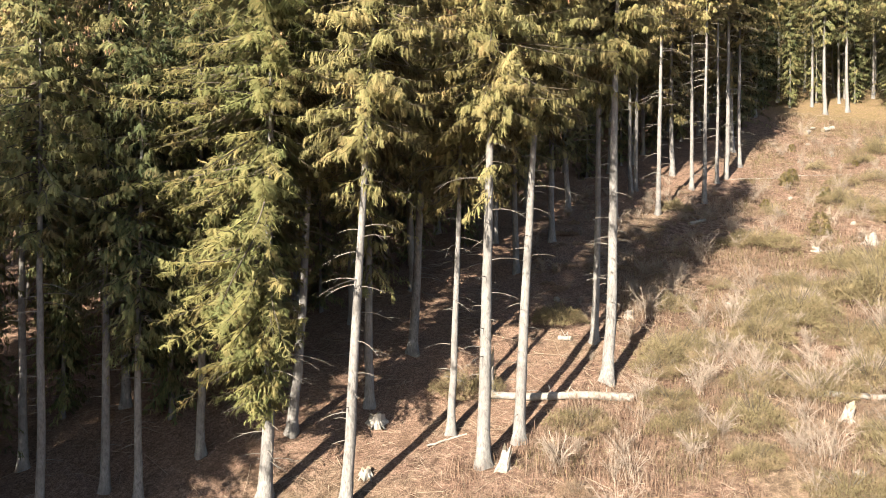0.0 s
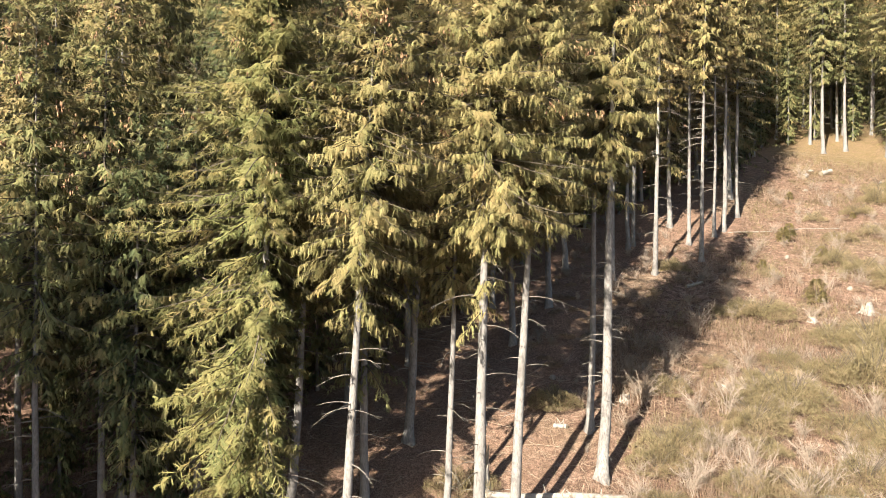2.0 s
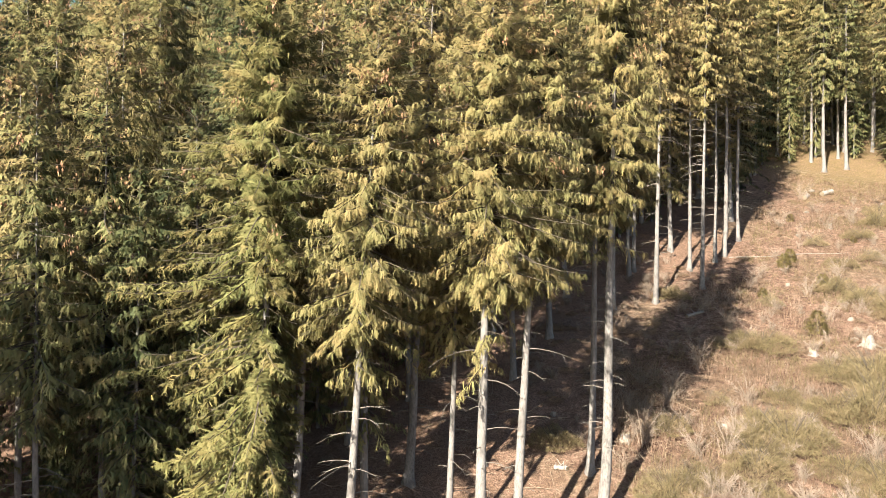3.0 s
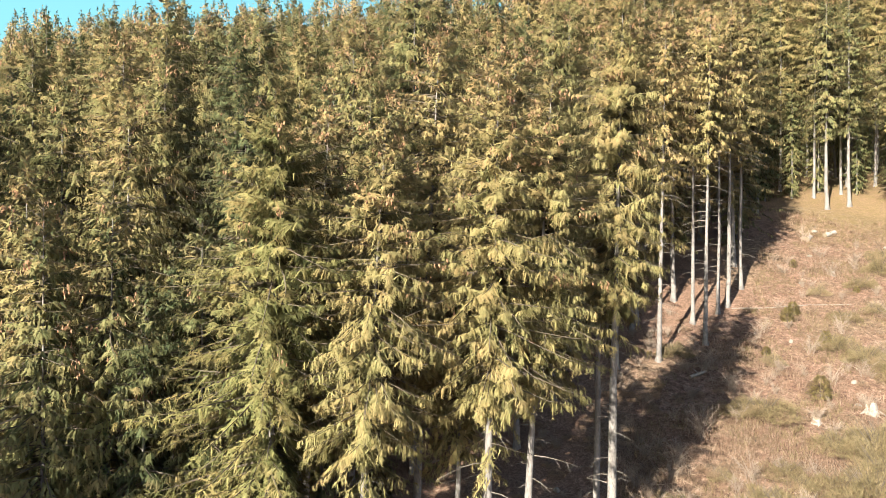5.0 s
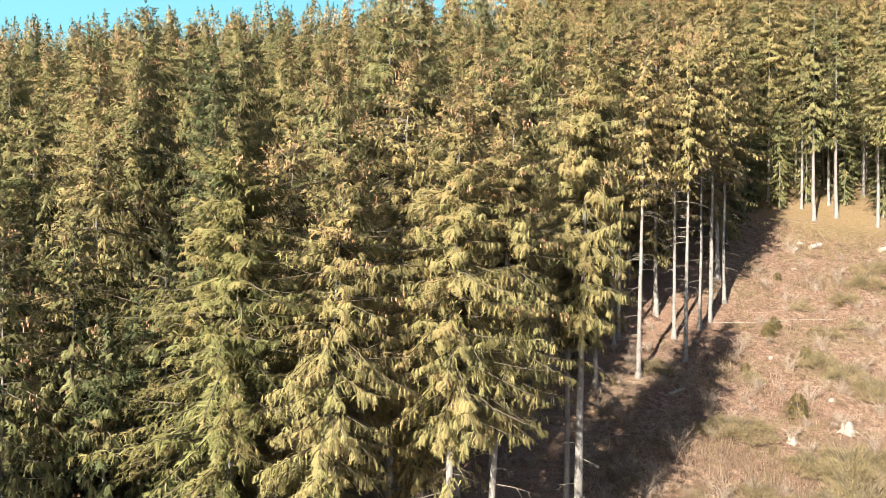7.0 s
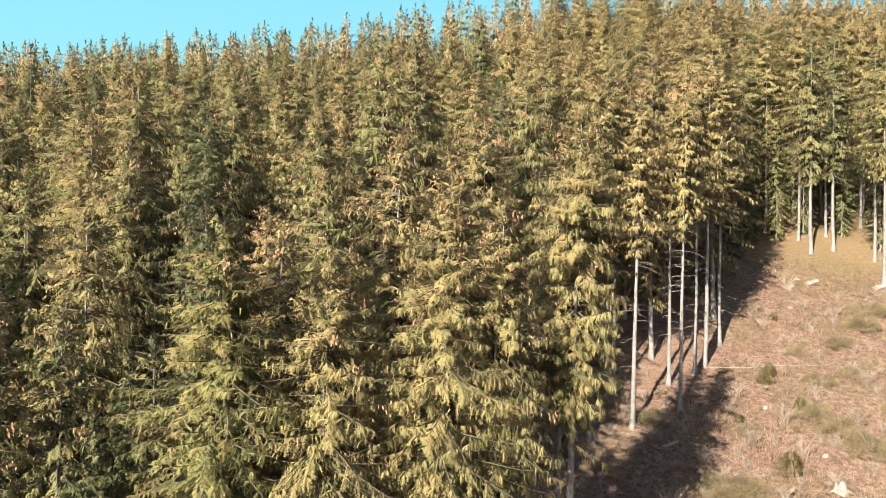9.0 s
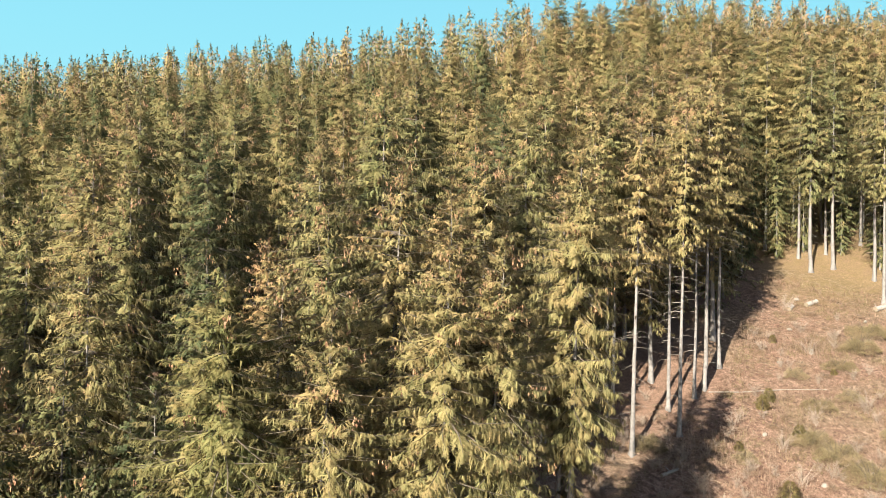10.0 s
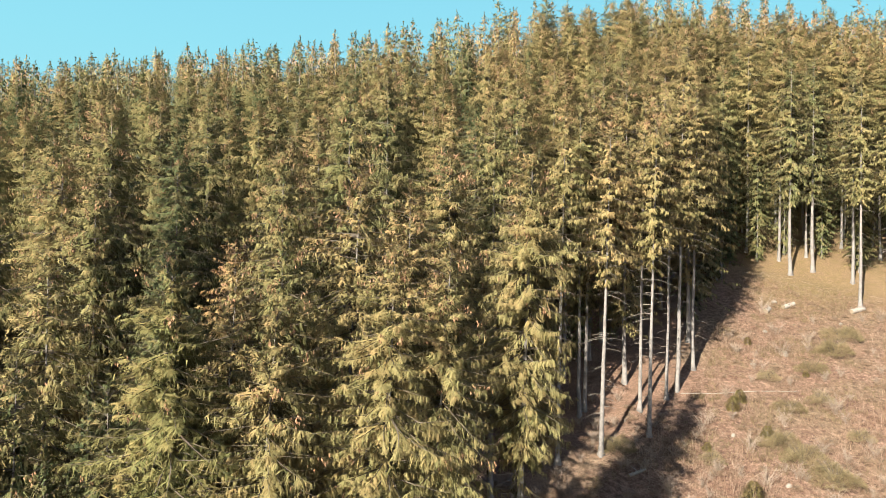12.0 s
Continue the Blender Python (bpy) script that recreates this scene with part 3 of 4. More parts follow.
# the stand behind them and to the left of the view, from a few kinds
rng = np.random.default_rng(11)
TOPS = [(-3.0, 30.4, 22.5), (-8.6, 33.0, 23), (-4.6, 37.6, 23.5), (-24.4, 53.6, 24), (-17.1, 53.2, 24), (-12.2, 49.1, 24.5), (-7.7, 58.9, 20), (-13.6, 36.0, 23), (4.2, 42.8, 24.5), (7.8, 68, 26), (-5.4, 65, 24), (26, 67, 26.5), (-16, 80, 25), (-0.4, 50, 25.5), (-19.6, 43, 24), (6.9, 47.2, 24), (8.9, 53, 24), (14.2, 56.3, 24), (-20, 30, 22), (-18, 35, 22)]
SHADE = [(-16.4, 14.6, 23), (-19.3, 13.0, 26), (-24.0, 11.0, 26), (-26.5, 16.0, 25), (-22.5, 7.5, 26), (-29.0, 9.0, 26), (-31, 15, 25), (-27, 4, 26)]
spots = [(x, y, h) for x, y, h in TOPS + SHADE]
taken += [(x, y) for x, y, h in spots]
grid = [(gx, gy, 4.8) for gy in np.arange(22, 64, 4.8) for gx in np.arange(-60, 70, 4.8)]
grid += [(gx, gy, 4.3) for gy in np.arange(64, 84, 4.3) for gx in np.arange(-75, 85, 4.3)]
grid += [(gx, gy, 3.8) for gy in np.arange(84, 142, 3.8) for gx in np.arange(-100, 110, 3.8)]
for gx, gy, step in grid:
        x, y = gx + rng.uniform(-0.4, 0.4) * step, gy + rng.uniform(-0.4, 0.4) * step
        if abs(x) > 0.62 * y + (14 if y < 90 else 6) or forestness(np.array([x]), np.array([y]))[0] < 1.2 or inside(GLADE, np.array([x]), np.array([y]))[0]:
            continue
        if x > 36 and y < 92 and forestness(np.array([x]), np.array([y]))[0] < 7:
            continue
        if 50 < y < 80 and 12 < x < 40 and forestness(np.array([x]), np.array([y]))[0] < 4.5:
            continue
        if min((x - a) ** 2 + (y - b) ** 2 for a, b in taken) < (0.66 * step) ** 2:
            continue
        if rng.random() < 0.07:
            continue
        taken.append((x, y))
        spots.append((x, y, (24.0 if y < 95 else 25.2) + float(np.clip(rng.normal(0, 1.7 if y < 70 else 0.9), -3, 2.2))))
spots.sort(key=lambda s: math.hypot(s[0], s[1]) - (24 if s[0] > 16 else 0))


def kinds_near():
    made = []
    for i, (low, R, tone, cones) in enumerate([(4.8, 3.4, 0.52, 130), (5.5, 3.0, 0.34, 90), (4.0, 3.2, 0.08, 20), (5.2, 3.3, 0.50, 170), (4.5, 2.9, 0.46, 120), (3.8, 3.1, 0.28, 60)]):
        made.append(spruce(200 + i, 24.0, low, R, 0.36, 0.34, 9, 11, 0.36, 0.029, 2, (rng.uniform(-0.4, 0.4), 0), tone, int(2.6 * cones), 7.5, 7, 3.0, thin=low + 7.0, inner=12))
    return made


def kinds_mid():
    made = []
    for i, (low, R, tone, cones) in enumerate([(8.0, 3.1, 0.52, 90), (8.5, 2.8, 0.32, 60), (8.0, 3.1, 0.08, 20), (8.5, 3.2, 0.48, 110), (8.0, 2.7, 0.42, 80), (8.2, 2.9, 0.24, 130)]):
        made.append(spruce(300 + i, 24.0, low, R, 0.32, 0.38, 9, 13, 0.34, 0.033, 1, (rng.uniform(-0.4, 0.4), 0), tone, int(2.2 * cones), 7.0, 0, 1.5, limbs=False, thin=low + 7.5, inner=10))
    return made


def plant(kinds, places, label):
    used = set()
    for x, y, h in places:
        k = int(rng.integers(len(kinds)))
        if len(kinds) > 4 and x < -6 and rng.random() < 0.55:
            k = (1, 2, len(kinds) - 1)[int(rng.integers(3))]
        elif len(kinds) > 4 and x > 8 and rng.random() < 0.5:
            k = (0, 3)[int(rng.integers(2))]
        m = pose(x, y, float(land(x, y)) - 0.1, 0, 0, rng.uniform(0, 360)) @ Matrix.Scale(h / 24.0, 4)
        if k in used:
            copy_thing(kinds[k], m)
        else:
            used.add(k)
            kinds[k].matrix_basis = m
            tagged(kinds[k], label, "tree", "spruces of the forest")
    for k, t in enumerate(kinds):
        if k not in used:
            for o in list(t.children) + [t]:
                bpy.data.objects.remove(o)


# added spruces that hide the lit floor, blacken the interior and cast shade
DARK_FILLERS = [(-16.4, 24.0, 17), (-17.2, 26.4, 18), (-8.2, 31.4, 18), (-11.0, 30.2, 17), (-15.6, 30.6, 18), (-18.6, 29.6, 19), (-21.6, 27.4, 18), (-9.4, 36.2, 19), (-13.4, 34.2, 18), (-17.6, 34.6, 19), (-22.6, 33.0, 19), (-20.4, 24.2, 17), (-6.4, 39.0, 18), (-5.0, 42.0, 17), (-2.0, 44.4, 18), (1.4, 47.0, 18), (11.8, 61.0, 19), (15.4, 64.4, 19), (19.2, 68.2, 20), (23.0, 72.0, 20), (27.2, 71.0, 25), (30.0, 75.4, 25), (33.2, 80.2, 25), (39.4, 84.6, 19), (43.2, 86.2, 20), (47.0, 85.0, 20), (51.0, 84.0, 20), (36.2, 84.2, 20), (49.0, 80.8, 19), (41, 93, 22), (45, 95, 23), (49.5, 93, 22), (54, 94, 23), (58, 91, 22), (62, 93, 23), (43, 100, 23), (48, 101, 23), (53, 100, 23), (58, 99, 23), (63, 100, 23), (56, 84, 21), (60, 86, 22)]


def kinds_dark_fillers():
    # low tones put the inner shade of the stand into the needle colour
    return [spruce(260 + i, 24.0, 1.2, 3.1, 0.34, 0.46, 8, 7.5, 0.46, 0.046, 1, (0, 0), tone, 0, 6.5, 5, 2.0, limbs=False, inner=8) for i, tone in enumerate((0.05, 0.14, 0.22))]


plant(kinds_dark_fillers(), DARK_FILLERS, "dark spruce branched to the ground, added to darken the inside of the stand")
plant(kinds_near(), spots[:50], "spruce in the stand with grey trunk and green crown")
plant(kinds_mid(), spots[50:255], "spruce in the closed stand on the slope")


def crest_line(x):
    """How far back the ridge lies."""
    return 91 + 35 / (1 + math.exp(-(x + 5) / 14)) + 43 * min(1, max(0, (4 - x) / 40))


def far_stand(places):
    """The rest of the stand up to the ridge, too many to count."""
    base, deep = [], []
    for i in range(5):
        for made, low in ((base, 14.0), (deep, 2.5)):
            made.append(crown_parts(np.random.default_rng(400 + i), 24.0, low, [2.8, 2.4, 3.0, 2.7, 2.3][i], 0.54, 8, 3.0, 0.54, 0.074, 0, inner=2, thin=15.5)[2:])
    allv, tones, puffs = [], [], []
    for x, y, h in places:
        tri, _, _, _, crest, puff = (deep if (x > 34 and y < 104) or y > crest_line(x) - 8 else base)[int(rng.integers(5))]
        tri = tri.reshape(-1, 3)
        a, s = rng.uniform(0, 6.28), h / 24.0
        c, sn = math.cos(a), math.sin(a)
        v = np.stack([(tri[:, 0] * c - tri[:, 1] * sn) * s + x, (tri[:, 0] * sn + tri[:, 1] * c) * s + y, tri[:, 2] * s + float(land(x, y))], -1)
        allv.append(v)
        puffs.append(np.stack([puff[:, 0] * c - puff[:, 1] * sn, puff[:, 0] * sn + puff[:, 1] * c, puff[:, 2]], -1))
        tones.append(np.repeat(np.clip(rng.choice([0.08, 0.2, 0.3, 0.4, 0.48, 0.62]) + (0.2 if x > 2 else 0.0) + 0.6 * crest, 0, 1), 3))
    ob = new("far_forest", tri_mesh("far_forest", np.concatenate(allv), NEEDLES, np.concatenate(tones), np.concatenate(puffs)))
    tagged(ob, "dense spruce forest climbing to the ridge", "forest", kind="stuff")
    stems = np.array([[(x, y, float(land(x, y)) - 0.3), (x, y, float(land(x, y)) + h * 0.97)] for x, y, h in places])
    v, f = tubes(stems, np.tile([0.2, 0.02], (len(stems), 1)), 5)
    tagged(new("far_trunks", mesh_of("far_trunks", v, f, BARK)), "grey trunks of the distant spruces", "forest", kind="stuff")


far_stand(spots[255:])


def far_cones(places):
    g = np.random.default_rng(77)
    v = []
    for x, y, h in places:
        if g.random() < 0.3:
            continue
        k = 60
        d = g.uniform(0.3, 5.5, k)
        a = g.uniform(0, 6.28, k)
        r = (2.3 * (1 - np.exp(-d / 4.8)) + 0.2) * g.uniform(0.5, 1.0, k)
        p = np.stack([x + r * np.cos(a), y + r * np.sin(a), float(land(x, y)) + h - d - 0.2 * r], -1)
        w, b = g.uniform(0.05, 0.08, (k, 1)), g.uniform(0, 6.28, k)
        side = np.stack([np.cos(b), np.sin(b), 0 * b], -1) * w
        v.append(np.stack([p - side, p + side, p + side * 0.4 - np.array([0, 0, 0.26]), p - side * 0.6 - np.array([0, 0, 0.24])], 1))
    v = np.concatenate(v).reshape(-1, 3)
    tagged(new("far_cones", mesh_of("far_cones", v, np.arange(len(v)).reshape(-1, 4), CONE)), "brown cones in the distant treetops", "cones", kind="stuff")


far_cones(spots[255:])


# ---- the clearing: dry grass, brushwood, bushes ----
def blades(rng, x, y, height, lean, width, tone):
    """Bent blades of dry grass, two triangles and a tip each."""
    n = len(x)
    z = land(x, y) - 0.03
    a = rng.uniform(0, 6.28, n)
    out = np.stack([np.cos(a), np.sin(a), np.zeros(n)], -1)
    sd = np.stack([-np.sin(a), np.cos(a), np.zeros(n)], -1) * width[:, None]
    b = np.stack([x, y, z], -1)
    up = np.array([0, 0, 1.0])
    mid = b + out * (height * lean * 0.35)[:, None] + up * (height * 0.6)[:, None]
    tip = b + out * (height * lean)[:, None] + up * (height * (1.0 - 0.35 * lean))[:, None]
    v = np.stack([b - sd, b + sd, mid + sd * 0.7, mid - sd * 0.7, tip], 1).reshape(-1, 3)
    k = np.arange(n)[:, None] * 5
    f = np.concatenate([k + np.array([0, 1, 2]), k + np.array([0, 2, 3]), k + np.array([3, 2, 4])], 0)
    return v, f, np.repeat(tone, 5)


def scatter(rng, n, x0, x1, y0, y1, margin):
    x, y = rng.uniform(x0, x1, n), rng.uniform(y0, y1, n)
    ok = (forestness(x, y) < margin) & (np.abs(x) < 0.62 * y + 6)
    return x[ok], y[ok]


def make_grass():
    g = np.random.default_rng(21)
    vs, fs, ts, count = [], [], [], 0
    for n, y0, y1, per, tall, wide in ((11000, 19, 44, 8, 0.62, 0.011), (7000, 44, 84, 7, 0.5, 0.016)):
        cx, cy = scatter(g, n * 2, 0, 56, y0, y1, 0.8)
        patch = np.array([noise.noise((a * 0.16, b * 0.16, 3.0)) for a, b in zip(cx, cy)])
        keep = g.random(len(cx)) < np.clip(0.55 + patch * 0.9, 0.12, 1)
        cx, cy, patch = cx[keep], cy[keep], patch[keep]
        x = np.repeat(cx, per) + g.normal(0, 0.16, len(cx) * per)
        y = np.repeat(cy, per) + g.normal(0, 0.16, len(cx) * per)
        m = len(x)
        pt = np.repeat(patch, per)
        v, f, t = blades(g, x, y, tall * g.uniform(0.4, 1.3, m) * np.clip(0.9 + pt, 0.5, 1.4), g.uniform(0.2, 1.5, m), wide * g.uniform(0.5, 1.2, m), np.clip(0.45 + 0.5 * pt + np.repeat(g.normal(0, 0.22, len(cx)), per), 0, 1))
        vs.append(v), fs.append(f + count), ts.append(t)
        count += len(v)
    tagged(new("dry_grass", mesh_of("dry_grass", np.concatenate(vs), np.concatenate(fs), STRAW, np.concatenate(ts))), "tufts of dry straw-coloured grass on the clearing", "grass", kind="stuff")


make_grass()


def make_weeds():
    """Low olive weeds and heather in patches between the straw."""
    g = np.random.default_rng(25)
    cx, cy = scatter(g, 26000, 2, 56, 20, 82, 0.2)
    patch = np.array([noise.noise((a * 0.24, b * 0.24, 11.0)) + 0.5 * noise.noise((a * 0.8, b * 0.8, 4.0)) for a, b in zip(cx, cy)])
    keep = patch > 0.04
    cx, cy, patch = cx[keep], cy[keep], patch[keep]
    per = 7
    m = len(cx) * per
    x, y = np.repeat(cx, per) + g.normal(0, 0.13, m), np.repeat(cy, per) + g.normal(0, 0.13, m)
    v, f, t = blades(g, x, y, g.uniform(0.14, 0.55, m) * np.repeat(0.7 + patch, per), g.uniform(0.3, 1.3, m), g.uniform(0.008, 0.016, m), np.clip(np.repeat(g.normal(0.35, 0.2, len(cx)), per), 0, 1))
    tagged(new("olive_weeds", mesh_of("olive_weeds", v, f, BROOM, t)), "patches of low olive-brown weeds on the clearing", "weeds", kind="stuff")


make_weeds()


def make_sticks():
    """Felling waste: thin branches lying all over the clearing and under the edge trees."""
    g = np.random.default_rng(31)
    x1, y1 = scatter(g, 12000, -2, 54, 20, 82, 3.0)
    lie = np.array([noise.noise((a * 0.33, b * 0.33, 8.0)) for a, b in zip(x1, y1)])
    keep = g.random(len(x1)) < np.clip(0.34 + 1.3 * lie, 0.06, 1)
    x1, y1 = x1[keep], y1[keep]
    x2, y2 = g.uniform(-16, 22, 2200), g.uniform(22, 58, 2200)
    hx, hy = np.repeat([10.8, 12.4, 15.5, 17.5, 9.6, 16.8], 60), np.repeat([38.5, 41.0, 45.5, 48.0, 35.5, 50.5], 60)
    x3, y3 = g.uniform(-6, 10, 3600), g.uniform(23, 41, 3600)
    x = np.concatenate([x1, x2, x3, hx + g.normal(0, 1.0, len(hx))])
    y = np.concatenate([y1, y2, y3, hy + g.normal(0, 1.0, len(hx))])
    n = len(x)
    L = g.gamma(2.2, 0.32, n) + 0.2
    L[len(x1) + len(x2):n - len(hx)] *= 0.35
    a = g.uniform(0, 6.28, n)
    rise = np.abs(g.normal(0, 0.10, n))
    heap = np.concatenate([np.zeros(n - len(hx)), g.uniform(0, 0.45, len(hx))])
    pts = []
    for u, bend in ((-0.5, 0.0), (0.0, 0.22), (0.5, 0.1)):
        px = x + np.cos(a) * L * u - np.sin(a) * bend * L * g.uniform(-1, 1, n)
        py = y + np.sin(a) * L * u + np.cos(a) * bend * L * g.uniform(-1, 1, n)
        pts.append(np.stack([px, py, land(px, py) + 0.02 + rise * (u + 0.5) * L + heap], -1))
    r = (0.005 + 0.005 * L * g.uniform(0.5, 1.3, n))[:, None] * np.array([1.0, 0.85, 0.4])
    v, f = tubes(np.stack(pts, 1), r, 3)
    tagged(new("fallen_branches", mesh_of("fallen_branches", v, f, STICK)), "bleached dead branches strewn over the ground", "branches", kind="stuff")


STICK = plain("bleached_stick", (0.24, 0.18, 0.125), (0.52, 0.43, 0.33), 2.2, 0.9, 0.0)
make_sticks()
BRUSH = plain("pale_brushwood", (0.26, 0.205, 0.16), (0.54, 0.455, 0.375), 3.0, 0.9, 0.0)


def dry_shrub(seed, tall, stems):
    g = np.random.default_rng(seed)
    paths, radii, twigs = [], [], []
    for i in range(stems):
        a, t = g.uniform(0, 6.28), g.uniform(0.15, 0.75)
        h = tall * g.uniform(0.55, 1.1)
        o = np.array([math.cos(a), math.sin(a), 0.0])
        p = [np.array([*g.normal(0, 0.1, 2), -0.05]), o * h * t * 0.4 + np.array([0, 0, h * 0.5]), o * h * t + np.array([0, 0, h * (1.0 - 0.25 * t)])]
        paths.append(p)
        radii.append([0.011, 0.008, 0.004])
        for k in range(15):
            u = g.uniform(0.15, 0.98)
            q = p[0] * (1 - u) ** 2 + 2 * u * (1 - u) * p[1] + u * u * p[2]
            d = unit(o * 0.6 + g.normal(0, 0.6, 3) + np.array([0, 0, 0.6])) * h * g.uniform(0.15, 0.42)
            twigs.append((q, q + d))
    v, f = tubes(np.array(paths), np.array(radii), 3)
    tw = np.array(twigs)
    a, b = tw[:, 0], tw[:, 1]
    side = unit(np.cross(b - a, g.normal(0, 1, a.shape)))
    ups = unit(np.cross(b - a, side))
    r = 0.006
    cv = np.stack([a + side * r, a - side * 0.5 * r + ups * 0.87 * r, a - side * 0.5 * r - ups * 0.87 * r, b], 1).reshape(-1, 3)
    k = np.arange(len(tw))[:, None] * 4 + len(v)
    cf = np.concatenate([k + np.array([0, 1, 3, 3]), k + np.array([1, 2, 3, 3]), k + np.array([2, 0, 3, 3])], 0)
    f3 = np.concatenate([f[:, [0, 1, 2]], f[:, [0, 2, 3]], cf[:, :3]], 0)
    v, f = np.concatenate([v, cv]), f3
    shrub = new("dry_shrub")
    part("brushwork", mesh_of("brushwork", v, f, BRUSH), shrub)
    x, y = g.normal(0, 0.3, 60), g.normal(0, 0.3, 60)
    bv, bf, bt = blades(g, x, y, g.uniform(0.25, 0.6, 60), g.uniform(0.3, 1.2, 60), np.full(60, 0.006), np.full(60, 0.5))
    bv = bv.reshape(-1, 5, 3)
    bv[:, :, 2] -= (land(x, y) - 0.03)[:, None]
    tagged(part("dead_leaves", mesh_of("dead_leaves", bv.reshape(-1, 3), bf, STRAW, bt), shrub), kind="stuff")
    return tagged(shrub, "leafless pale brushwood shrub among dry grass", "shrub", "dry shrubs of the clearing")


def broom_bush(seed, tall, wide, tone, mat, label, group):
    """Whippy broom: a dense uneven mound of thin upright shoots on a few bare stems."""
    g = np.random.default_rng(seed)
    n = 6500
    r = wide * np.sqrt(g.random(n)) * 0.5
    a = g.uniform(0, 6.28, n)
    x, y = r * np.cos(a), r * np.sin(a)
    lump = 0.68 + 0.24 * np.sin(2.6 * x + seed) * np.sin(3.1 * y + 1.7 * seed) + 0.16 * np.sin(6.1 * x - 4.3 * y) + 0.10 * np.sin(9.7 * y + 5.2 * x)
    rim = 2 * r / (wide * (1 + 0.18 * np.sin(3 * a + seed) + 0.10 * np.sin(5 * a)))
    h = tall * np.sqrt(np.maximum(0.02, 1 - rim ** 2)) * lump
    z0 = h * g.uniform(0.0, 1.0, n) ** 0.5
    out = np.stack([np.cos(a) * 1.1 * r / wide, np.sin(a) * 1.1 * r / wide, np.full(n, 0.8)], -1) + g.normal(0, 0.55, (n, 3))
    reach = unit(out) * (g.uniform(0.06, 0.19, n) * tall)[:, None]
    b = np.stack([x, y, z0 - 0.10], -1)
    sd = unit(np.cross(reach, g.normal(0, 1, (n, 3)))) * g.uniform(0.005, 0.009, n)[:, None]
    v = np.stack([b - sd, b + sd, b + reach], 1).reshape(-1, 3)
    tuft = 0.16 * np.sin(5.0 * x + 2 * seed) * np.sin(4.3 * y - seed)
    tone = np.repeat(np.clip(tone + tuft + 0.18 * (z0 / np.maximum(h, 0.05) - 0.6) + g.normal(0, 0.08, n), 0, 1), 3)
    bush = new("broom_bush")
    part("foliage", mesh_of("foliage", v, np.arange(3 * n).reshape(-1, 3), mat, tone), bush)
    m = 22
    ang = g.uniform(0, 6.28, m)
    o = np.stack([np.cos(ang), np.sin(ang), np.zeros(m)], -1)
    k = g.uniform(0.6, 1.25, (m, 1))
    st = np.stack([o * 0.05 - np.array([0, 0, 0.1]), o * wide * 0.16 * k + np.array([0, 0, tall * 0.4]), o * wide * 0.32 * k + np.array([0, 0, tall * 0.85])], 1)
    sv, sf = tubes(st, np.tile([0.013, 0.009, 0.003], (m, 1)), 3)
    part("branchwork", mesh_of("branchwork", sv, sf, TWIG), bush)
    return tagged(bush, label, "bush", group)


def spread(kinds, places, g):
    used = set()
    for x, y, size in places:
        k = int(g.integers(len(kinds)))
        m = pose(x, y, float(land(x, y)), 0, 0, g.uniform(0, 360)) @ Matrix.Scale(size, 4)
        if k in used:
            copy_thing(kinds[k], m)
        else:
            used.add(k)
            kinds[k].matrix_basis = m


g = np.random.default_rng(41)
sx, sy = scatter(g, 2600, 4, 46, 21, 70, -0.6)
fit = g.random(len(sx)) < np.where(sy < 40, 0.95, np.where(sy < 50, 0.5, 0.22))
shrubs = [(a, b, g.uniform(0.6, 1.4) * (1.35 if b < 37 else 1.0)) for a, b in zip(sx[fit], sy[fit])][:190] + [(15.0, 43.0, 1.7), (12.2, 32.2, 1.8), (10.6, 38.2, 1.2), (12.6, 40.4, 1.2), (11.2, 41.6, 1.0), (13.8, 44.8, 1.2), (9.6, 36.8, 1.0), (15.6, 46.8, 1.1), (13.4, 27.6, 1.4), (16.4, 27.2, 1.4), (7.6, 28.2, 1.0), (6.4, 26.6, 1.1), (35.0, 72.5, 1.6), (30.0, 62.4, 1.4), (33.2, 64.0, 1.5), (36.4, 66.2, 1.5), (29.0, 54.2, 1.3), (33.4, 55.4, 1.5), (36.2, 60.2, 1.6), (27.2, 48.4, 1.3), (31.4, 50.2, 1.5), (38.6, 69.8, 1.5), (34.4, 68.0, 1.4), (25.2, 51.2, 1.3), (23.6, 54.8, 1.3), (31.8, 59.6, 1.4)]
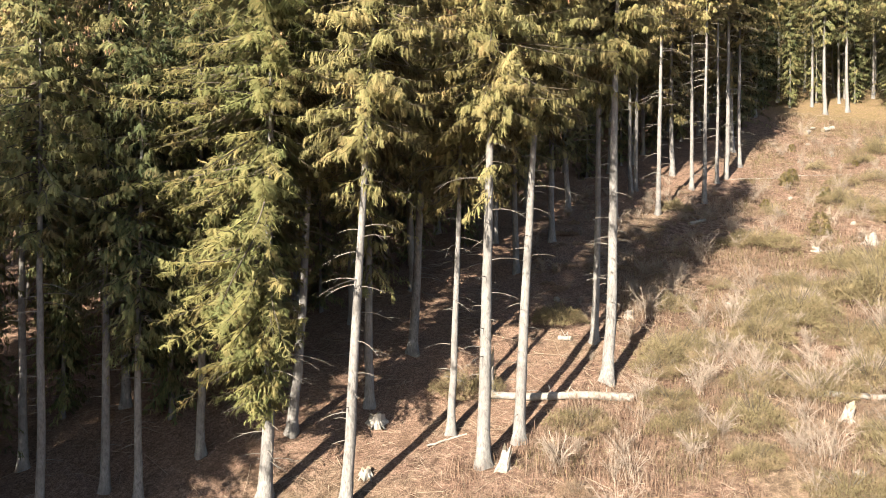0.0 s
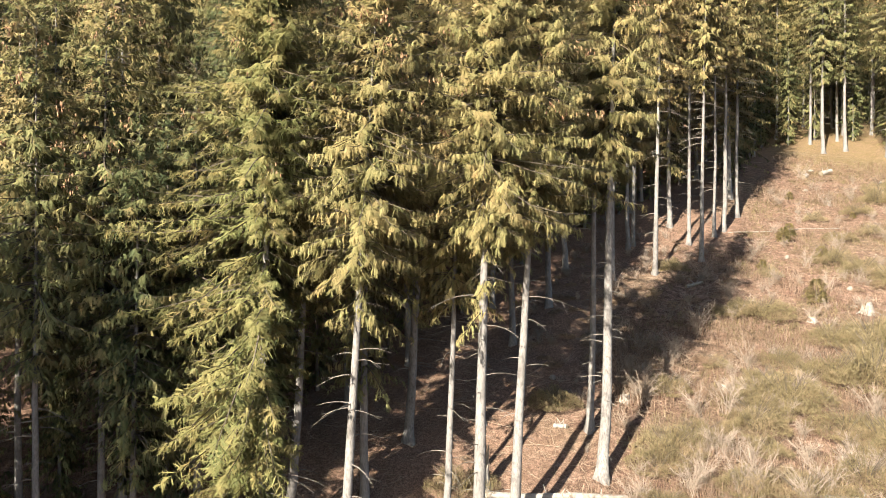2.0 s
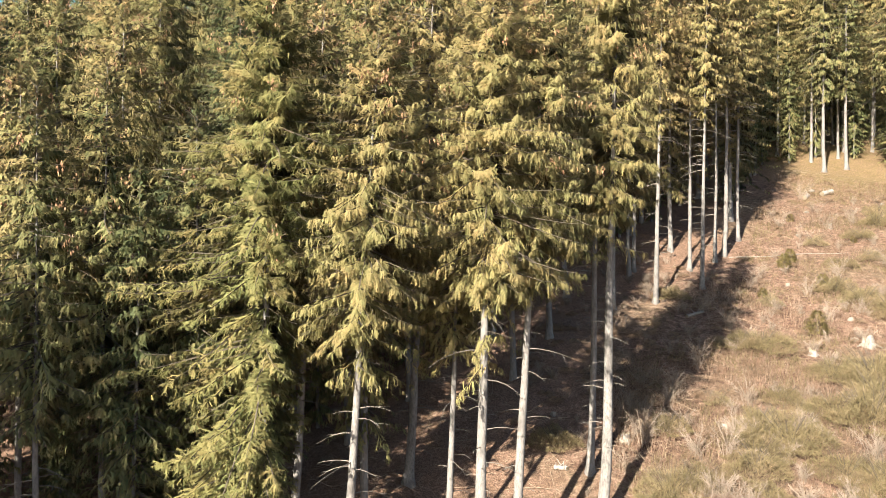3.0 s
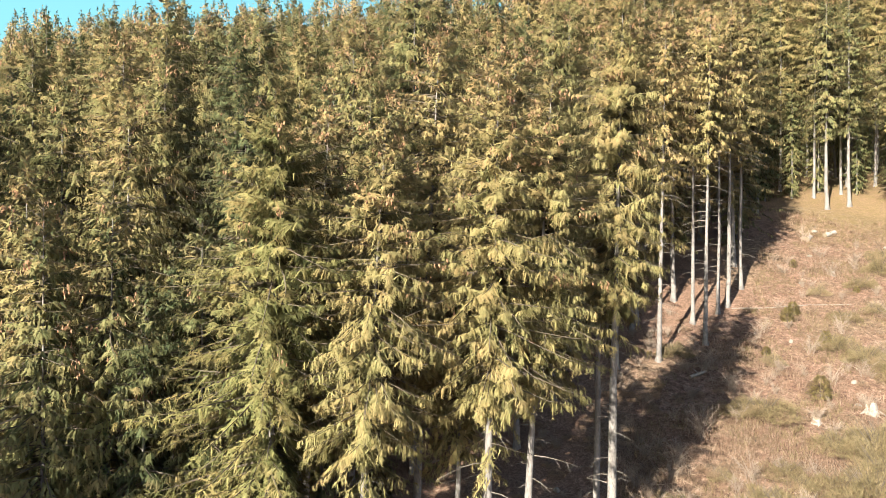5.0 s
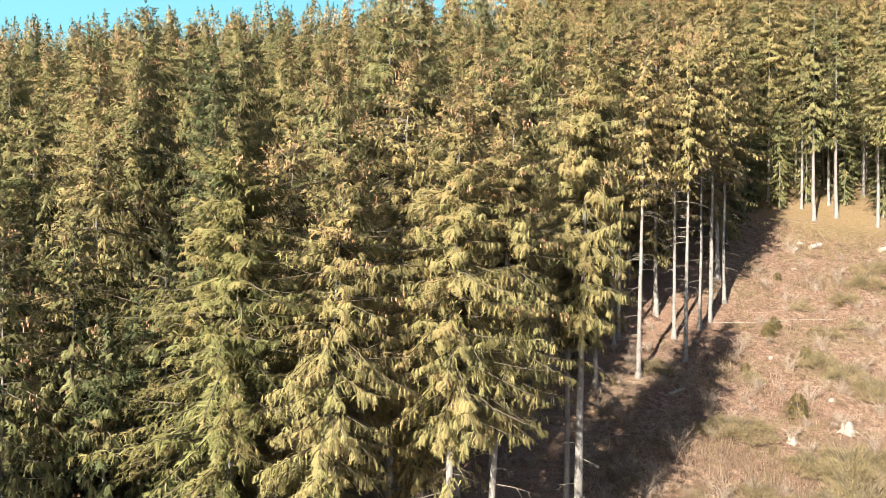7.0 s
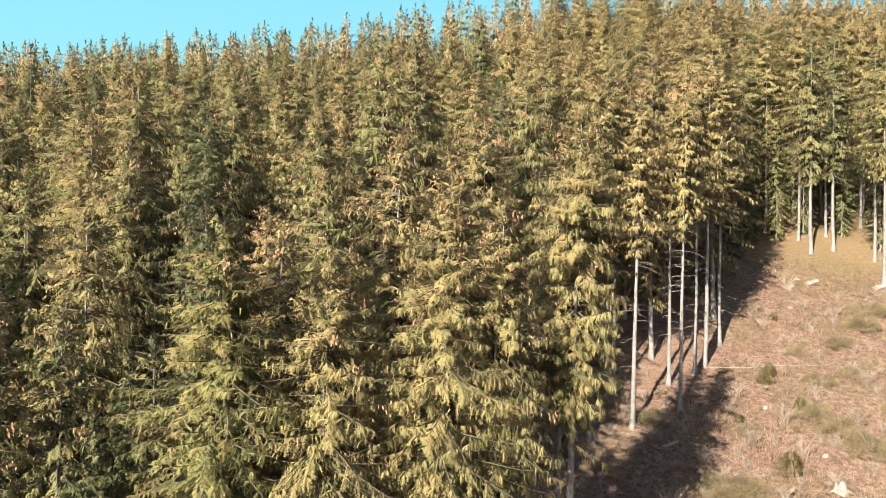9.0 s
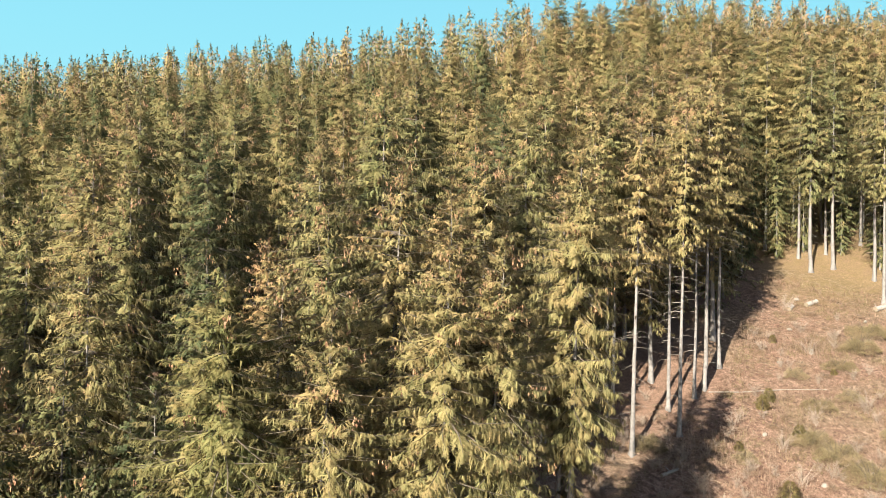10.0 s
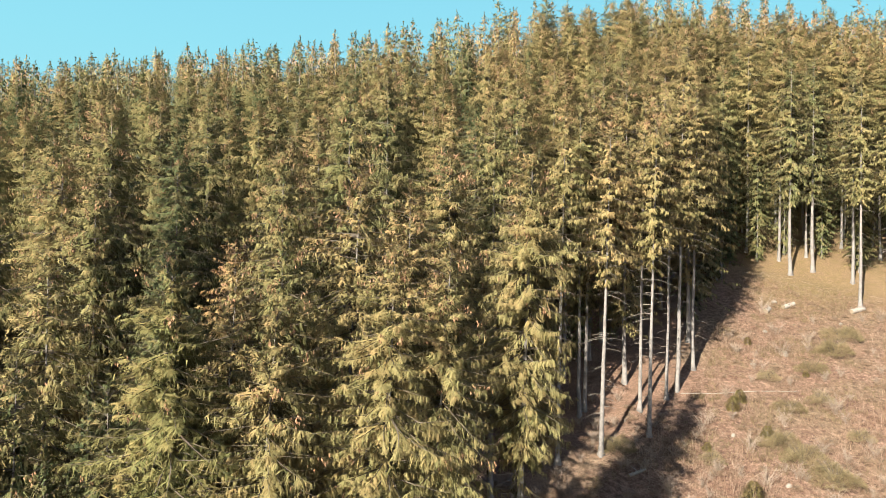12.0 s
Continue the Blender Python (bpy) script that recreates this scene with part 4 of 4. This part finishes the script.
# undergrowth in the shade of the edge trees
ux, uy = g.uniform(5, 21, 260), g.uniform(33, 58, 260)
deep = forestness(ux, uy)
under = [(a, b, g.uniform(0.5, 1.15)) for a, b, d in zip(ux, uy, deep) if -2.5 < d < 7.5 and min((a - p) ** 2 + (b - q) ** 2 for p, q in taken) > 0.5]
shrubs += under[:74]
spread([dry_shrub(60, 0.9, 18), dry_shrub(61, 1.1, 15), dry_shrub(62, 0.8, 20), dry_shrub(63, 1.2, 12)], shrubs, g)
bushes = [(10.2, 32.7, 1.25), (11.6, 33.4, 1.0), (9.4, 31.8, 0.8), (14.6, 29.7, 1.0), (21.7, 37.4, 1.3), (20.3, 38.2, 1.1), (23.2, 38.6, 1.2), (17.0, 36.2, 1.1), (15.6, 36.6, 0.8), (17.6, 30.6, 1.2), (5.2, 28.4, 0.8), (30.5, 60.7, 0.9), (33.0, 57.0, 0.9), (18.5, 33.8, 1.0), (14.5, 34.1, 0.8), (1.0, 31.3, 0.9), (5.8, 36.8, 0.7), (19.2, 44.6, 1.1), (18.2, 45.2, 0.9), (24.0, 41.0, 1.2), (16.0, 26.0, 0.9), (9.0, 29.4, 0.7), (11.8, 28.0, 0.8), (27.5, 52.0, 0.8), (29.5, 48.0, 0.9), (22.4, 50.6, 0.8), (12.6, 30.4, 0.7), (25.6, 36.8, 1.0), (16.2, 52.4, 0.7), (34.4, 61.4, 0.8), (37.6, 64.4, 0.9), (30.2, 56.2, 0.7), (28.4, 50.2, 0.8), (33.6, 52.4, 0.8), (39.6, 66.6, 0.9)]
bx, by = scatter(g, 90, 8, 30, 23, 42, -2.0)
bushes += [(a, b, g.uniform(0.5, 1.0)) for a, b in zip(bx, by)][:26]
GREEN_LABEL, TAN_LABEL = "olive-green broom bush among the dry grass", "dry tan broom bush gone brown in winter"
spread([broom_bush(70, 1.0, 2.2, 0.45, BROOM, GREEN_LABEL, "broom bushes of the clearing"), broom_bush(71, 0.85, 1.9, 0.7, BROOM, GREEN_LABEL, "broom bushes of the clearing"), broom_bush(72, 0.9, 2.5, 0.3, BROOM, GREEN_LABEL, "broom bushes of the clearing")], [(a, b, 1.2 * k) for a, b, k in bushes], g)
# dry mounds: thick on the near half of the clearing, thin above, and some in the shade of the edge
tx, ty = scatter(g, 680, 4, 46, 22, 74, -0.8)
thick = g.random(len(tx)) < np.where(ty < 40, 0.85, np.where(ty < 54, 0.75, 0.7))
tans = [(a, b, g.uniform(0.55, 1.15) * (1.0 if b < 42 else 0.75)) for a, b in zip(tx[thick], ty[thick])][:225]
tans += [(9.8, 38.4, 0.9), (11.0, 40.6, 0.8), (10.2, 43.0, 0.9), (12.2, 42.2, 0.7), (13.0, 46.2, 0.8), (11.6, 47.6, 0.9), (14.0, 48.4, 0.7), (8.6, 41.0, 0.8), (9.4, 45.4, 0.8), (15.8, 47.6, 0.6), (7.4, 43.6, 0.7), (4.0, 38.6, 0.7), (2.4, 40.6, 0.6), (6.2, 40.6, 0.7), (1.2, 33.0, 0.5)] + [(a, b, 0.75 * k) for a, b, k in under[74:130]]
spread([broom_bush(73, 0.85, 2.1, 0.55, DRYBROOM, TAN_LABEL, "dry mounds of the clearing"), broom_bush(74, 0.7, 1.7, 0.75, DRYBROOM, TAN_LABEL, "dry mounds of the clearing"), broom_bush(75, 0.75, 2.4, 0.35, DRYBROOM, TAN_LABEL, "dry mounds of the clearing")], tans, g)


def sapling(seed, H):
    """A young spruce no taller than a man."""
    g = np.random.default_rng(seed)
    t = new("spruce_sapling")
    v, f = tubes(np.array([[(0, 0, -0.1), (0, 0, H * 0.5), (0, 0, H)]]), np.array([[0.03, 0.018, 0.004]]), 6)
    part("trunk", mesh_of("trunk", v, f, TWIG), t)
    n = int(1300 * H)
    h = H * (0.04 + 0.95 * g.random(n) ** 1.3)
    a = g.uniform(0, 6.28, n)
    out = np.stack([np.cos(a), np.sin(a), np.zeros(n)], -1)
    r = (0.52 * H * np.sqrt(np.maximum(0, 1 - h / H)) * (0.55 + 0.45 * np.minimum(1, 3 * h / H)) + 0.04) * g.uniform(0.25, 1.0, n) ** 0.7 * (1 + 0.22 * np.sin(9 * h / H + 3 * a + seed) + 0.16 * np.sin(5 * a - 13 * h / H))
    base = out * r[:, None] + np.array([0, 0, 1.0]) * h[:, None]
    ax = unit(out + np.array([0, 0, 0.35]) + g.normal(0, 0.35, (n, 3)))
    sd = unit(np.cross(ax, g.normal(0, 1, (n, 3)))) * 0.014
    tri = np.stack([base - sd, base + sd, base + ax * 0.17], 1)
    part("crown", tri_mesh("crown", tri, FRESH, 0.62, unit(out + np.array([0, 0, 0.5]) + g.normal(0, 0.35, (n, 3)))), t)
    return tagged(t, "small bushy young spruce on the clearing", "sapling", "young spruces of the clearing")


spread([sapling(80, 1.0), sapling(81, 1.5)], [(23.4, 46.2, 1.0), (26.8, 57.2, 1.05), (27.0, 52.6, 0.9), (25.8, 56.0, 0.75), (22.3, 51.5, 0.65), (33.5, 60.5, 0.5), (-16.6, 25.2, 1.6), (31.0, 66.2, 0.5)], g)


# ---- logs, stumps, stones ----
def log(seed, a, b, r0, r1, label):
    g = np.random.default_rng(seed)
    k = 12
    u = np.linspace(0, 1, k)
    x, y = a[0] + (b[0] - a[0]) * u, a[1] + (b[1] - a[1]) * u
    r = r0 + (r1 - r0) * u
    path = np.stack([x, y + g.normal(0, 0.03, k), land(x, y) + r * 0.75 + 0.02], -1)
    v, f = tubes(path[None], (r * (1 + g.normal(0, 0.05, k)))[None], 11)
    thing = new("fallen_log")
    part("stem", mesh_of("stem", v, f, DEADWOOD, smooth=True), thing)
    for end, c in ((0, path[0]), (-1, path[-1])):
        ring = v.reshape(k, 11, 3)[end]
        pts = np.concatenate([ring * 0.995 + c * 0.005, [c + (path[end] - path[1 if end == 0 else -2]) * 0.01]])
        idx = [(i, (i + 1) % 11, 11) for i in range(11)]
        part("cut_end", mesh_of("cut_end", pts, idx, CUTWOOD), thing, "paler sawn end")
    for i in range(4 if r0 > 0.08 else 0):
        q = int(g.integers(2, k - 2))
        d = unit(np.array([g.normal(0, 0.5), g.normal(0, 0.6), 0.8]))
        sv, sf = tubes(np.array([[path[q], path[q] + d * (r[q] + 0.08), path[q] + d * (r[q] + g.uniform(0.15, 0.5))]]), np.array([[0.035, 0.025, 0.012]]), 5)
        part("branch_stub", mesh_of("branch_stub", sv, sf, DEADWOOD), thing)
    return tagged(thing, label, "log")


log(1, (1.8, 30.55), (7.6, 29.75), 0.15, 0.17, "bleached barkless log lying across the slope")
log(2, (14.5, 29.35), (19.5, 29.2), 0.13, 0.11, "weathered grey log half hidden in dry grass")
log(3, (22.8, 58.9), (32.0, 58.6), 0.045, 0.03, "thin pale pole lying on the clearing")
log(4, (16.3, 49.3), (17.6, 49.9), 0.12, 0.10, "short grey log in the shade of the spruces")
log(5, (5.4, 34.9), (6.0, 34.8), 0.11, 0.11, "short sawn billet on the forest floor")
log(7, (37.2, 72.9), (38.5, 73.5), 0.24, 0.22, "short white-barked billet high on the clearing")
log(8, (35.2, 72.4), (35.9, 73.0), 0.24, 0.22, "short white-barked billet high on the clearing")
log(9, (43.0, 71.3), (44.5, 71.9), 0.25, 0.22, "short white-barked billet beside the upper trees")
log(6, (-0.6, 27.6), (0.9, 28.3), 0.04, 0.03, "thin bleached stick on the litter")


def stump(seed, x, y, r, h, label, ragged=0.05, tilt=0.0):
    g = np.random.default_rng(seed)
    sides = 13
    hs = np.array([-0.3, 0.0, 0.12, h * 0.5, h])
    ang = np.arange(sides) * 2 * math.pi / sides
    thing = new("tree_stump")
    rr = r * (1 + 0.7 * np.exp(-np.maximum(hs, 0) / 0.15))[:, None] * (1 + 0.14 * np.sin(4 * ang + 1)[None] * np.exp(-np.maximum(hs, 0) / 0.3)[:, None] + g.normal(0, 0.05, (5, sides)))
    z = np.repeat(hs[:, None], sides, 1)
    z[-1] += g.uniform(-ragged, ragged, sides) * 2
    v = np.stack([rr * np.cos(ang) + tilt * z, rr * np.sin(ang), z], -1)
    idx = np.arange(5 * sides).reshape(5, sides)
    nx = np.roll(idx, -1, 1)
    f = np.stack([idx[:-1], nx[:-1], nx[1:], idx[1:]], -1).reshape(-1, 4)
    part("stem", mesh_of("stem", v.reshape(-1, 3), f, DEADWOOD), thing)
    top = np.concatenate([v[-1] * [1, 1, 1], [v[-1].mean(0) - [0, 0, 0.02 + ragged * 1.2]]])
    part("cut_face", mesh_of("cut_face", top, [(i, (i + 1) % sides, sides) for i in range(sides)], CUTWOOD), thing, "pale sawn wood")
    for i in range(4):
        a = g.uniform(0, 6.28)
        d = np.array([math.cos(a), math.sin(a), 0])
        p = np.array([d * r * 0.7 + [0, 0, 0.10], d * r * 1.6 + [0, 0, 0.0], d * r * 2.6 - [0, 0, 0.14]])
        rv, rf = tubes(p[None], np.array([[r * 0.34, r * 0.24, r * 0.10]]), 6)
        part("root", mesh_of("root", rv, rf, DEADWOOD, smooth=True), thing)
    thing.matrix_basis = pose(x, y, float(land(x, y)), 0, 0, g.uniform(-20, 20))
    return tagged(thing, label, "stump", "stumps of the clearing")


stump(1, -2.7, 26.1, 0.14, 0.2, "small pale sawn stump on the forest litter")
stump(2, 2.1, 26.0, 0.17, 0.6, "broken bleached stump with splayed roots", 0.16, 0.25)
stump(3, 1.9, 31.0, 0.22, 1.5, "tall splintered grey snag beside the log", 0.32)
stump(4, 9.2, 36.8, 0.20, 0.35, "low grey stump at the shade's edge")
stump(5, -2.6, 29.4, 0.26, 0.3, "mossy low stump on the litter")
stump(6, 15.1, 27.9, 0.17, 0.45, "bright pale broken stump in the grass", 0.12, 0.4)
stump(7, 25.7, 44.7, 0.30, 0.4, "bleached wide stump on the clearing", 0.12)
stump(8, 22.0, 43.9, 0.18, 0.3, "small grey stump in dry grass", 0.06)
stump(9, 33.4, 64.2, 0.2, 0.35, "small sawn stump high on the clearing")
stump(10, 14.3, 37.3, 0.15, 0.3, "pale little stump on the clearing")


def stone(seed, x, y, size):
    g = np.random.default_rng(seed)
    bm = bmesh.new()
    bmesh.ops.create_icosphere(bm, subdivisions=2, radius=1.0)
    stretch = g.uniform(0.6, 1.2, 3)
    for v in bm.verts:
        k = 1 + 0.35 * noise.noise(v.co * 1.3 + Vector((seed * 3.1, 0, 0)))
        v.co = Vector((v.co.x * stretch[0] * k, v.co.y * stretch[1] * k, max(-0.5, v.co.z * stretch[2] * 0.75 * k)))
    me = bpy.data.meshes.new("stone")
    bm.to_mesh(me)
    bm.free()
    me.materials.append(STONE)
    ob = new("stone", me)
    ob.matrix_basis = pose(x, y, float(land(x, y)) + size * 0.2, 0, 0, g.uniform(0, 360)) @ Matrix.Scale(size, 4)
    return tagged(ob, "pale weathered stone lying in dry grass", "stone", "stones of the clearing")


for i, (x, y, size) in enumerate([(14.0, 25.0, 0.26), (6.0, 39.3, 0.22), (24.7, 53.0, 0.22), (26.3, 47.7, 0.2), (37.0, 74.5, 0.25), (30.2, 63.0, 0.25), (33.6, 68.6, 0.22), (15.4, 24.6, 0.18), (25.2, 45.2, 0.24), (40.8, 69.0, 0.22)]):
    stone(i + 1, x, y, size)
